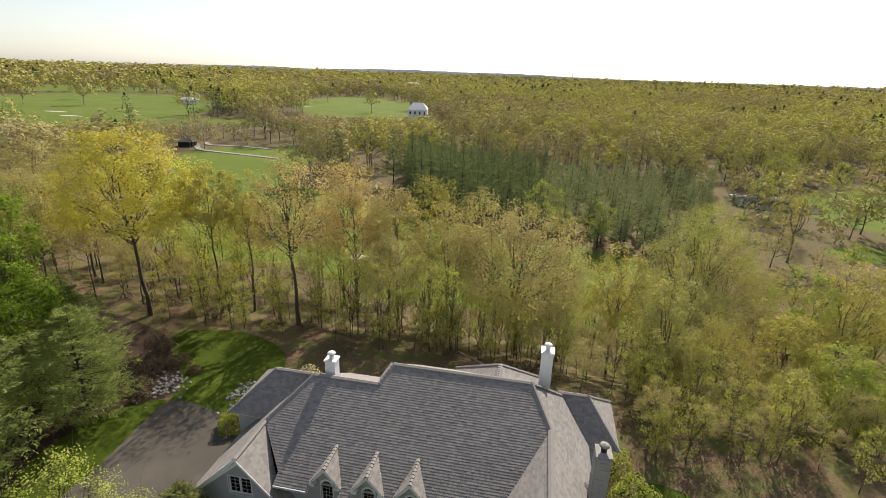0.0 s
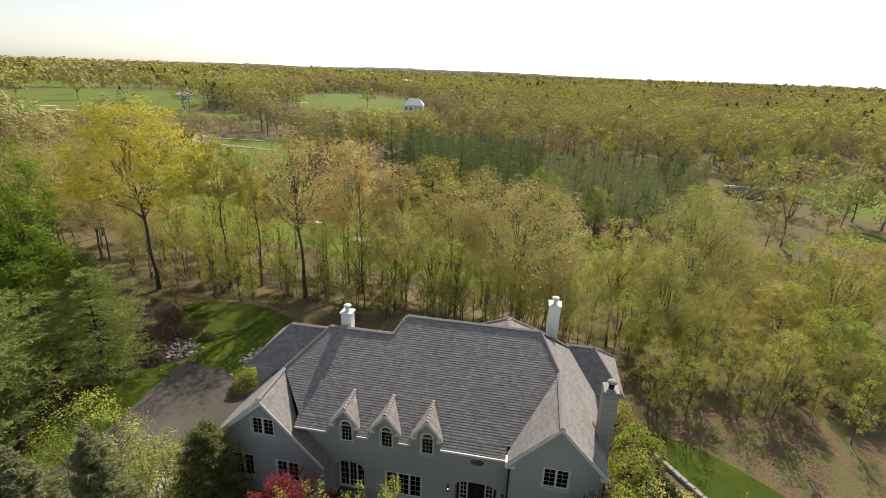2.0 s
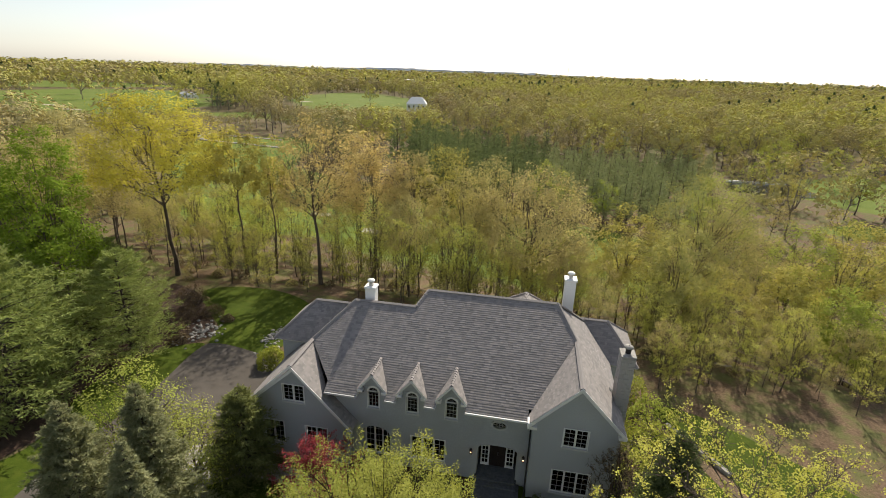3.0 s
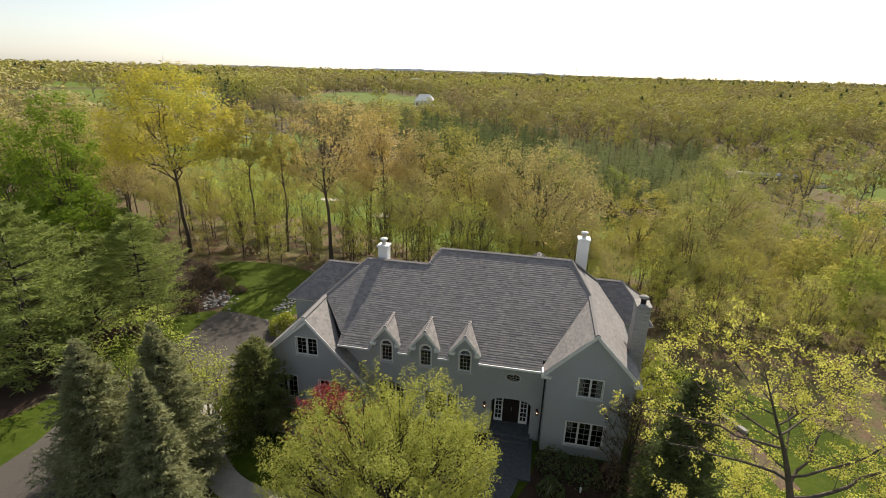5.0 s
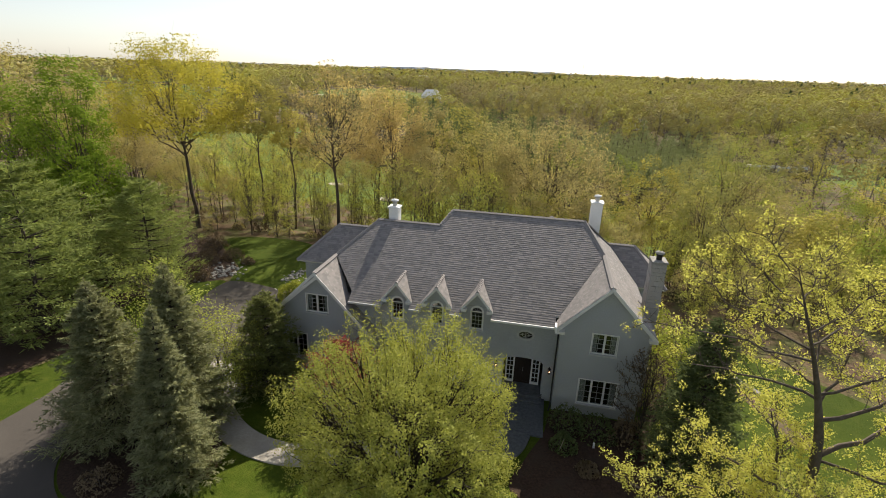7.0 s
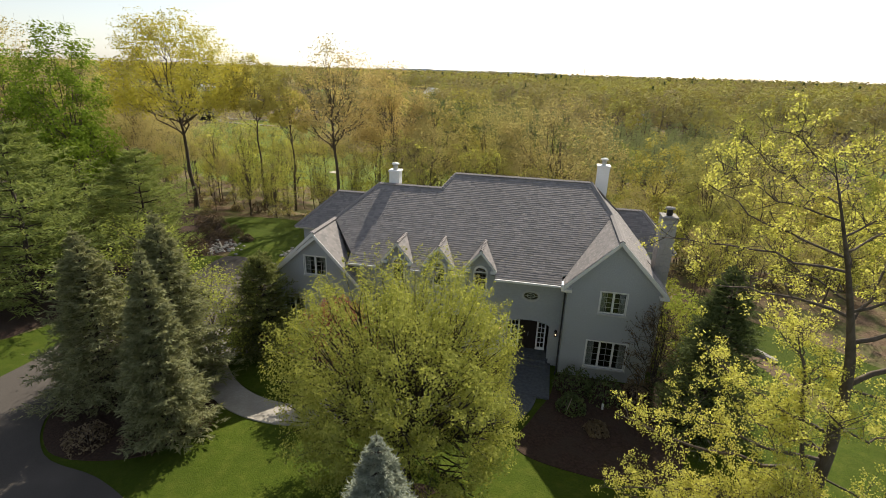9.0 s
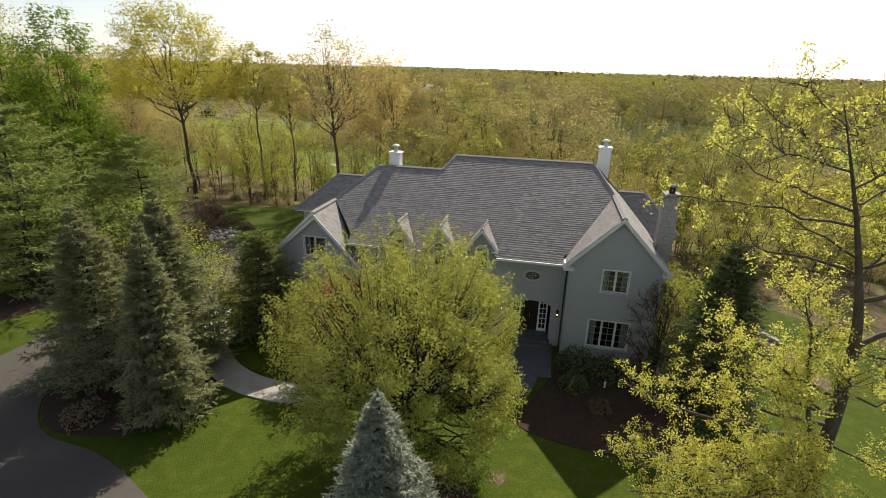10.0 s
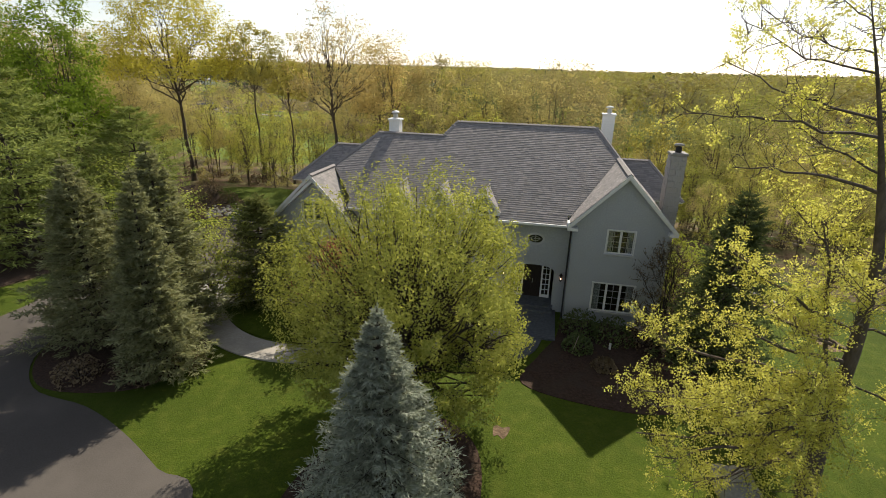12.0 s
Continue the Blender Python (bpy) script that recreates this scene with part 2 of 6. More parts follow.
L_BROWN = leaf_mat("dry_brush", (0.15, 0.11, 0.07), (0.17, 0.13, 0.08), (0.22, 0.17, 0.11), 0.2)


# ---- mesh helpers ----
def mesh_data(name, verts, faces, mats, slots=None):
    me = bpy.data.meshes.new(name)
    if hasattr(faces, "shape"):
        nv, nf, k = len(verts), len(faces), faces.shape[1]
        me.vertices.add(nv)
        me.vertices.foreach_set("co", np.asarray(verts, np.float32).ravel())
        me.loops.add(nf * k)
        me.loops.foreach_set("vertex_index", faces.astype(np.int32).ravel())
        me.polygons.add(nf)
        me.polygons.foreach_set("loop_start", np.arange(nf, dtype=np.int32) * k)
        if slots is not None:
            me.polygons.foreach_set("material_index", slots.astype(np.int32))
        me.update(calc_edges=True)
    else:
        me.from_pydata(verts.tolist() if hasattr(verts, "tolist") else verts, [], faces)
    for mt in mats if isinstance(mats, (list, tuple)) else (mats,):
        me.materials.append(mt)
    return me


def put(name, verts, faces, mat, parent=None, label=""):
    ob = new(name, mesh_data(name, verts, faces, mat))
    if parent is not None:
        ob.parent = parent
    return tagged(ob, label)


def thing(name, label, category, group="", kind="", at=(0, 0, 0)):
    ob = new(name)
    ob.location = at
    ob.empty_display_size = 0.2
    return tagged(ob, label, category, group, kind)


def box(x0, x1, y0, y1, z0, z1):
    v = [(x, y, z) for z in (z0, z1) for y in (y0, y1) for x in (x0, x1)]
    f = [(0, 2, 3, 1), (4, 5, 7, 6), (0, 1, 5, 4), (2, 6, 7, 3), (0, 4, 6, 2), (1, 3, 7, 5)]
    return v, f


def join(parts):
    vs, fs, n = [], [], 0
    for v, f in parts:
        v = v.tolist() if hasattr(v, "tolist") else list(v)
        f = f.tolist() if hasattr(f, "tolist") else list(f)
        vs += v
        fs += [tuple(i + n for i in q) for q in f]
        n += len(v)
    return vs, fs


def bevelled(name, boxes, mat, parent, width=0.01, label=""):
    v, f = join(boxes)
    me = mesh_data(name, v, f, mat)
    bm = bmesh.new()
    bm.from_mesh(me)
    bmesh.ops.bevel(bm, geom=bm.edges[:], offset=width, segments=1, affect="EDGES")
    bm.to_mesh(me)
    bm.free()
    ob = new(name, me)
    ob.parent = parent
    return tagged(ob, label)


def tube(path, radii, sides=5):
    path = np.asarray(path, float)
    k = len(path)
    t = np.gradient(path, axis=0)
    t /= np.linalg.norm(t, axis=1)[:, None] + 1e-9
    ref = np.array((1.0, 0.1, 0.0)) if abs(t[0, 2]) > 0.8 else np.array((0.0, 0.0, 1.0))
    a = np.cross(t, ref)
    a /= np.linalg.norm(a, axis=1)[:, None] + 1e-9
    b = np.cross(t, a)
    ang = np.arange(sides) * 2 * math.pi / sides
    r = np.asarray(radii, float)[:, None, None]
    v = path[:, None, :] + r * (np.cos(ang)[None, :, None] * a[:, None, :] + np.sin(ang)[None, :, None] * b[:, None, :])
    i = np.arange(k - 1)[:, None] * sides
    j = np.arange(sides)[None, :]
    jn = (j + 1) % sides
    f = np.stack((i + j, i + jn, i + sides + jn, i + sides + j), -1).reshape(-1, 4)
    return v.reshape(-1, 3), f


def join_np(parts):
    vs, fs, n = [], [], 0
    for v, f in parts:
        vs.append(v)
        fs.append(f + n)
        n += len(v)
    return np.concatenate(vs), np.concatenate(fs)


def cards(rng, c, size, normal=None, spread=1.0, aspect=0.65, tri=False):
    """Small leaf-shaped quads at the places c; normal: the way they face, loosened by spread."""
    c = np.asarray(c, float)
    n = len(c)
    w = rng.normal(size=(n, 3))
    if normal is not None:
        w = normal + spread * w
    w /= np.linalg.norm(w, axis=1)[:, None] + 1e-9
    u = np.cross(w, rng.normal(size=(n, 3)))
    u /= np.linalg.norm(u, axis=1)[:, None] + 1e-9
    v = np.cross(w, u)
    s = (size * rng.uniform(0.6, 1.35, n))[:, None] * 0.5
    if tri:
        pts = np.stack((c + u * s * 1.15, c - u * s * 0.75 + v * s * aspect * 1.3, c - u * s * 0.75 - v * s * aspect * 1.3), 1)
        return pts.reshape(-1, 3), np.arange(3 * n).reshape(n, 3)
    pts = np.stack((c + u * s, c + v * s * aspect + w * s * 0.15, c - u * s, c - v * s * aspect + w * s * 0.15), 1)
    return pts.reshape(-1, 3), np.arange(4 * n).reshape(n, 4)


def curve_to(a, b, lift, rng, k=5, wob=0.03):
    """A bowed branch line from a to b: it leaves sideways and turns up (lift over 0) or down."""
    a, b = np.asarray(a, float), np.asarray(b, float)
    t = np.linspace(0, 1, k)[:, None]
    mid = (a + b) / 2 - np.array((0, 0, lift))
    p = (1 - t) ** 2 * a + 2 * t * (1 - t) * mid + t * t * b
    p[1:-1] += rng.normal(size=(k - 2, 3)) * wob * np.linalg.norm(b - a)
    return p


# ---- trees ----
def leafy_tree(seed, h, rad, clear, limbs, subs, twigs, leaves, leaf, r0, stems=1, low=0.0, lean=(0, 0), inner=0.35, fill=0, tri=False, vase=0.93):
    """Wood and leaves of a deciduous tree as arrays: trunk, branches, leaves."""
    rng = np.random.default_rng(seed)
    zc = h * (clear + 1) / 2
    rz = h * (1 - clear) / 2
    trunk, wood, ends = [], [], []
    heads = []
    for s in range(stems):
        ang = rng.uniform(0, 6.28)
        off = np.array((math.cos(ang), math.sin(ang))) * (0 if stems == 1 else rad * rng.uniform(0.1, 0.3))
        zs = np.linspace(0, 1, 8)
        top_h = h * (0.88 if stems == 1 else rng.uniform(0.7, 0.9))
        wob = np.cumsum(rng.normal(size=(8, 2)) * h * 0.008, axis=0)
        p = np.column_stack((zs * off[0] * 1.2 + wob[:, 0] + lean[0] * zs, zs * off[1] * 1.2 + wob[:, 1] + lean[1] * zs, zs * top_h - 0.15))
        r = r0 * (1 if stems == 1 else 0.7) * (1 - 0.9 * zs ** 0.9) + 0.012
        r[0] *= 1.35
        trunk.append(tube(p, r, 7))
        heads.append((p, r))
    golden = 2.39996
    for i in range(limbs):
        p, r = heads[i % stems]
        f = clear * 0.85 + (vase - clear * 0.85) * (i + 0.5) / limbs
        f = min(0.98, max(0.08, f + rng.uniform(-0.04, 0.04)))
        x = f * 7
        k = min(6, int(x))
        a = p[k] + (p[k + 1] - p[k]) * (x - k)
        az = i * golden + rng.uniform(-0.4, 0.4)
        zf = min(0.97, f + rng.uniform(0.12, 0.3)) if vase > 0.9 else min(0.97, f + (0.98 - f) * rng.uniform(0.3, 1.0))
        zz = (zf * h - zc) / rz
        ring = math.sqrt(max(0.05, 1 - min(0.98, abs(zz)) ** (2.2 if zz > 0 else 3.0)))
        rr = rad * ring * rng.uniform(0.7, 1.0)
        b = np.array((math.cos(az) * rr + lean[0], math.sin(az) * rr * 1.0 + lean[1], min(zf * h, h * 0.97)))
        q = curve_to(a, b, np.linalg.norm(b - a) * 0.14, rng, 6, 0.035)
        ra = min(0.62 * np.interp(f, np.linspace(0, 1, 8), r), 0.035 + 0.02 * np.linalg.norm(b - a))
        wood.append(tube(q, ra * (1 - 0.85 * np.linspace(0, 1, 6)) + 0.006, 3 if tri else 4))
        for j in range(subs):
            g = rng.uniform(0.3, 0.98)
            y = g * 5
            m = min(4, int(y))
            sa = q[m] + (q[m + 1] - q[m]) * (y - m)
            d = rng.normal(size=3) * np.array((1, 1, 0.7)) + np.array((0, 0, 0.45)) + 0.8 * (b - a) / (np.linalg.norm(b - a) + 1e-6)
            d /= np.linalg.norm(d)
            ln = rad * rng.uniform(0.18, 0.42)
            sb = sa + d * ln
            e = np.array(((sb[0] - lean[0]) / rad, (sb[1] - lean[1]) / rad, (sb[2] - zc) / rz))
            m2 = np.linalg.norm(e)
            if m2 > 1.08:
                sb = np.array((lean[0], lean[1], zc)) + (sb - np.array((lean[0], lean[1], zc))) / m2 * 1.05
            w = curve_to(sa, sb, ln * 0.08, rng, 3, 0.05)
            if tri:
                sd = np.cross(d, rng.normal(size=3))
                sd = sd / (np.linalg.norm(sd) + 1e-9)
                wd = (np.array((0.35, 0.2, 0.08)) * ra * (1.1 - 0.6 * g) + 0.008)[:, None]
                wood.append((np.concatenate((w - sd * wd, w + sd * wd)), np.array(((0, 3, 4, 1), (1, 4, 5, 2)))))
            else:
                wood.append(tube(w, np.array((0.35, 0.2, 0.08)) * ra * (1.1 - 0.6 * g) + 0.005, 3))
            for tw in range(twigs):
                ta = w[1] + (w[2] - w[1]) * rng.uniform(-0.6, 1)
                td = rng.normal(size=3) + np.array((0, 0, 0.6)) + 0.7 * d
                tb = ta + td / np.linalg.norm(td) * rad * rng.uniform(0.08, 0.2)
                if tri:
                    sd = np.cross(tb - ta, rng.normal(size=3))
                    sd = sd / (np.linalg.norm(sd) + 1e-9) * 0.013
                    wood.append((np.array((ta - sd, ta + sd, tb + sd * 0.4, tb - sd * 0.4)), np.array(((0, 1, 2, 3),))))
                else:
                    wood.append(tube(np.array((ta, tb)), (0.011, 0.005), 3))
                ends.append(tb)
                ends.append((ta + tb) / 2)
    ends = np.array(ends)
    pick = ends[rng.integers(0, len(ends), leaves)]
    keep = pick[:, 2] > low * h
    pick = pick[keep]
    jit = rng.normal(size=pick.shape) * leaf * inner * 2.2
    pts = pick + jit
    if fill:
        d = rng.normal(size=(fill, 3))
        d /= np.linalg.norm(d, axis=1)[:, None]
        lump = 1 + 0.10 * np.sin(6 * d[:, :1] + 2) * np.cos(5 * d[:, 1:2]) + 0.06 * np.sin(11 * d[:, 2:3] + 7 * d[:, :1])
        e = d * lump * (rng.uniform(0.25, 1.0, fill) ** 0.45)[:, None]
        e[:, :2] *= (1 - 0.28 * np.clip(e[:, 2:3], 0, 1) + 0.10 * np.clip(-e[:, 2:3], 0, 1))
        pts = np.concatenate((pts, e * np.array((rad, rad, rz)) + np.array((lean[0], lean[1], zc))))
    lv = cards(rng, pts, leaf, tri=tri)
    return join_np(trunk), join_np(wood), lv


def strip(rng, path, widths):
    """A thin flat twig along a path."""
    path = np.asarray(path, float)
    k = len(path)
    sd = np.cross(path[-1] - path[0], rng.normal(size=3))
    sd = sd / (np.linalg.norm(sd) + 1e-9)
    w = np.asarray(widths, float)[:, None] * sd
    i = np.arange(k - 1)
    return np.concatenate((path - w, path + w)), np.stack((i, i + k, i + k + 1, i + 1), 1)


def crown_tree(seed, h, rad, clear, limbs, tufts, per, leaf, r0, low=-0.4, wide=0.36, puff=0.15, rise=(0.05, 0.45), bow=0.05, lean=(0, 0), twigs=3, light=False, tri=True, inside=0.22, skirt=1.0, gap=0.0, shoot=0.0, loose=0.33):
    """A domed tree: limbs fan out of the trunk to leaf tufts spread over an uneven dome."""
    rng = np.random.default_rng(seed)
    z0 = h * clear
    zc = z0 + (h - z0) * wide
    up, dn = h - zc, zc - z0
    i = np.arange(tufts) + 0.5
    dz = rng.permutation(low + (1 - low) * i / tufts)
    az = i * 2.39996 + rng.uniform(-0.5, 0.5, tufts)
    ring = np.sqrt(1 - dz ** 2)
    d = np.column_stack((np.cos(az) * ring, np.sin(az) * ring, dz))
    lump = 1 + 0.11 * np.sin(3 * az + seed) * ring + 0.08 * np.sin(5 * az + 7 * dz + seed * 2) + 0.05 * rng.normal(size=tufts)
    s = lump * np.where(rng.random(tufts) < inside, rng.uniform(0.45, 0.8, tufts), rng.uniform(0.88, 1.02, tufts))
    tg = d * s[:, None]
    tg[:, :2] *= np.where(dz < 0, 1 + (skirt - 1) * -dz, 1.0)[:, None] * rad
    tg[:, 2] = np.minimum(zc + tg[:, 2] * np.where(dz > 0, up, dn), h)
    tg[:, 0] += lean[0] * tg[:, 2] / h
    tg[:, 1] += lean[1] * tg[:, 2] / h
    k = 8
    zs = np.linspace(0, 1, k)
    top = zc + 0.4 * up if rise[1] > 0.15 else zc
    wob = np.cumsum(rng.normal(size=(k, 2)) * h * 0.007, axis=0)
    line = np.column_stack((wob[:, 0] + lean[0] * zs * top / h, wob[:, 1] + lean[1] * zs * top / h, zs * top - 0.15))
    rl = r0 * (1 - 0.88 * zs) + 0.012
    rl[0] *= 1.3
    trunk = tube(line, rl, 3 if light else 7)
    # limbs go to the middles of groups of tufts
    seeds = [int(rng.integers(tufts))]
    far = np.linalg.norm(tg - tg[seeds[0]], axis=1)
    for _ in range(limbs - 1):
        seeds.append(int(np.argmax(far)))
        far = np.minimum(far, np.linalg.norm(tg - tg[seeds[-1]], axis=1))
    own = np.argmin(np.linalg.norm(tg[:, None, :] - tg[None, seeds, :], axis=2), axis=1)
    wood = []
    f0 = z0 * 0.9
    for c in range(limbs):
        mem = np.nonzero(own == c)[0]
        if not len(mem):
            continue
        cen = tg[mem].mean(axis=0)
        za = min(max(0.4, f0 + (cen[2] - f0) * rng.uniform(*rise)), top * 0.97)
        a = np.array([np.interp(za, line[:, 2], line[:, q]) for q in range(3)])
        ln = np.linalg.norm(cen - a)
        q = curve_to(a, a + (cen - a) * 0.88, ln * bow, rng, 6, 0.03)
        ra = min(0.62 * np.interp(za, line[:, 2], rl), 0.03 + 0.017 * ln)
        taper = ra * (1 - 0.78 * np.linspace(0, 1, 6)) + 0.006
        wood.append(strip(rng, q, taper * 1.2) if light else tube(q, taper, 4))
        for m in mem:
            g = rng.uniform(0.35, 0.95)
            sa = np.array([np.interp(g, np.linspace(0, 1, 6), q[:, x]) for x in range(3)])
            if light and rng.random() < 0.5:
                continue
            w = curve_to(sa, tg[m], np.linalg.norm(tg[m] - sa) * bow, rng, 4, 0.035)
            wd = np.array((0.42, 0.30, 0.18, 0.06)) * ra * (1.15 - 0.6 * g) + 0.006
            wood.append(strip(rng, w, wd) if tri else tube(w, wd, 3))
            for _ in range(twigs):
                ta = w[rng.integers(1, 4)]
                td = rng.normal(size=3) * 0.8 + d[m] + np.array((0, 0, 0.5))
                wood.append(strip(rng, np.array((ta, ta + td * puff * rad * rng.uniform(0.6, 1.3))), (0.011, 0.004)))
    keep = rng.random(tufts) >= gap
    mid = np.repeat(tg[keep], per, axis=0)
    off = np.clip(rng.normal(size=mid.shape), -1.25, 1.25) * np.array((1, 1, 0.8)) * np.repeat(rng.uniform(0.6, 1.35, keep.sum()), per)[:, None]
    if shoot:
        grow = d[keep] * 0.6 + np.array((0, 0, 0.8)) + rng.normal(size=(keep.sum(), 3)) * 0.25
        run = rng.uniform(-0.6, 1.0, len(mid)) ** 1.0
        mid = mid + np.repeat(grow, per, axis=0) * (run * shoot)[:, None]
        off *= (1.15 - 0.6 * np.clip(run, 0, 1))[:, None]
    pts = mid + off * puff * rad
    face = (pts - np.array((lean[0], lean[1], zc - 0.4 * dn))) / np.array((rad, rad, up)) + 0.45 * off + np.array((0, 0, 0.35))
    face /= np.linalg.norm(face, axis=1)[:, None] + 1e-9
    ok = pts[:, 2] > 0.3
    lv = cards(rng, pts[ok], leaf, face[ok], loose, tri=tri)
    return trunk, join_np(wood), lv


def kites(rng, at, way, length, width, scale):
    """Narrow leaf or needle sprays that start at the places and point the way given."""
    n = len(at)
    way = way / (np.linalg.norm(way, axis=1)[:, None] + 1e-9)
    nrm = np.array((0, 0, 1.0)) + rng.normal(size=(n, 3)) * 0.55
    sd = np.cross(way, nrm)
    sd /= np.linalg.norm(sd, axis=1)[:, None] + 1e-9
    ln = (length * scale * rng.uniform(0.65, 1.3, n))[:, None]
    wd = (width * np.sqrt(scale) * rng.uniform(0.7, 1.3, n))[:, None] * 0.5
    pts = np.stack((at + sd * wd, at + way * ln, at - sd * wd), 1)
    return pts.reshape(-1, 3), np.arange(3 * n).reshape(n, 3)


def bough_tree(seed, h, rad, whorls, per, twigs, each, length, width, droop=0.25, curl=0.25, bare=0.04, r0=0.16, power=0.85, jag=0.3, spread=0.4, dome=False, up=0.15):
    """A conifer: boughs in whorls, each a flat fan of side shoots that carry needle sprays."""
    rng = np.random.default_rng(seed)
    zs = np.linspace(0, 1, 7)
    line = np.column_stack((np.cumsum(rng.normal(size=7)) * 0.004 * h, np.cumsum(rng.normal(size=7)) * 0.004 * h, zs * h - 0.1))
    trunk = tube(line, r0 * (1 - zs) + 0.012, 7)
    wood, at, way, big = [tube(line, 0.6 * (r0 * (1 - zs) + 0.012), 3)], [], [], []
    for i in range(whorls):
        f = bare + (0.985 - bare) * (i + 0.5 * rng.random()) / whorls
        n = max(4, int(per * (1.0 if dome else 0.55 + 0.45 * (1 - f))))
        turn = rng.uniform(0, 6.28)
        for j in range(n):
            az = turn + 6.283 * j / n + rng.uniform(-0.35, 0.35)
            prof = math.sin(min(1.0, (1.03 - f) / 0.6) * math.pi / 2) * min(1.0, 0.75 + 1.3 * f) if dome else (1 - f) ** power
            ln = rad * prof * rng.uniform(1 - jag, 1 + jag * 0.45) + length * 0.25
            small = min(1.0, max(0.35, ln / (3.2 * length)))
            d = np.array((math.cos(az), math.sin(az), 0.0))
            side = np.array((-d[1], d[0], 0.0))
            t = np.linspace(0, 1, 5)
            dr = droop * (1 - f) - 0.28 * f * f
            base = np.array([np.interp(f * h, line[:, 2], line[:, q]) for q in range(3)])
            p = base + d * (t * ln)[:, None]
            p[:, 2] += ln * (-dr * t + curl * t * t) + rng.normal() * 0.05 * ln * t
            p += side * (rng.normal() * 0.08 * ln * t * t)[:, None]
            wood.append(strip(rng, p[[0, 2, 4]], (0.02 + 0.009 * ln, 0.012, 0.004)))
            s = np.concatenate((rng.uniform(0.14, 1.0, twigs) ** 0.75, (1.0,)))
            q = np.column_stack([np.interp(s, t, p[:, c]) for c in range(3)])
            sg = rng.choice((-1.0, 1.0), twigs + 1) * rng.uniform(0.45, 1.0, twigs + 1)
            sg[-1] = 0.0
            bl = (spread * ln * (1.0 - 0.72 * s) + length * 0.3 * small)
            w = side * sg[:, None] + d * 0.65 + np.array((0, 0, 1.0)) * (up + rng.normal(size=(twigs + 1, 1)) * 0.16)
            w /= np.linalg.norm(w, axis=1)[:, None]
            for e in range(each):
                g = (e + rng.random(twigs + 1)) / each
                at.append(q + w * (bl * g)[:, None] + rng.normal(size=q.shape) * length * 0.12)
                way.append(w + rng.normal(size=q.shape) * 0.38 + np.array((0, 0, -0.10)))
                big.append(np.full(len(q), small))
    if not dome:
        tip = np.column_stack((rng.normal(size=(26, 2)) * 0.012, h * rng.uniform(0.95, 1.0, 26)))
        tip[:, :2] += line[-1, :2]
        at.append(tip)
        way.append(rng.normal(size=(26, 3)) * 0.35 + np.array((0, 0, 1.0)))
        big.append(np.full(26, 0.6))
    return trunk, join_np(wood), kites(rng, np.concatenate(at), np.concatenate(way), length, width, np.concatenate(big))


def make_tree(name, label, arrays, leafm, barkm=None, group="", category="tree", at=(0, 0, 0), rz=0, sc=1.0):
    root = thing(name, label, category, group)
    barkm = barkm or M_BARK
    put("trunk", *arrays[0], barkm, root)
    put("bough_work", *arrays[1], M_TWIG if barkm is M_BARK else barkm, root)
    put("crown", *arrays[2], leafm, root)
    root.matrix_basis = pose(at[0], at[1], at[2], 0, 0, rz) @ Matrix.Scale(sc, 4)
    return root


def shrub_arrays(seed, r, h, n, leaf, stems=14):
    rng = np.random.default_rng(seed)
    wood = []
    for i in range(stems):
        az, q = rng.uniform(0, 6.28), rng.uniform(0.3, 0.9)
        b = np.array((math.cos(az) * r * q, math.sin(az) * r * q, h * math.sqrt(1 - q * q) * 0.95))
        wood.append(tube(curve_to((0.1 * b[0], 0.1 * b[1], -0.05), b, 0.1 * h, rng, 4), np.linspace(0.025, 0.006, 4), 3))
    d = rng.normal(size=(n, 3))
    d[:, 2] = np.abs(d[:, 2])
    d /= np.linalg.norm(d, axis=1)[:, None]
    lump = 1 + 0.16 * np.sin(5 * d[:, :1] + seed) * np.cos(4 * d[:, 1:2] - seed)
    p = d * lump * (rng.uniform(0.55, 1.0, n) ** 0.5)[:, None] * np.array((r, r, h))
    p[:, 2] = np.maximum(p[:, 2], leaf * 0.4)
    return join_np(wood), cards(rng, p, leaf, d, 0.8)


def make_shrub(name, label, arrays, mat, at, category="shrub", rz=0, sc=1.0, group=""):
    root = thing(name, label, category, group)
    put("woody_base", *arrays[0], M_BARK, root)
    put("foliage", *arrays[1], mat, root)
    root.matrix_basis = pose(at[0], at[1], at[2], 0, 0, rz) @ Matrix.Scale(sc, 4)
    return root


# ---- ground ----
def sm(a, b, x):
    t = np.clip((np.asarray(x, float) - a) / (b - a), 0, 1)
    return t * t * (3 - 2 * t)


def ground_z(x, y):
    x, y = np.asarray(x, float), np.asarray(y, float)
    fall = (-2.2 - 5.3 * sm(-40, 12, x)) * sm(43, 66, y + 0.18 * np.clip(x, 0, 40))
    side = -5.5 * sm(27, 52, x) * (1 - sm(43, 66, y))
    r = np.hypot(x, y)
    rise = 9.0 * sm(600, 2500, r) + 2.0 * np.sin(x * 0.009 + 1.0) * np.sin(y * 0.011) * sm(180, 400, r)
    return fall + side - 4.4 * (1 - sm(-40, 12, x)) * sm(78, 130, y) + rise


def blob(x, y, cx, cy, rx, ry, turn=0.0):
    c, s = math.cos(radians(turn)), math.sin(radians(turn))
    dx, dy = x - cx, y - cy
    return 1.0 - np.hypot((dx * c + dy * s) / rx, (-dx * s + dy * c) / ry)


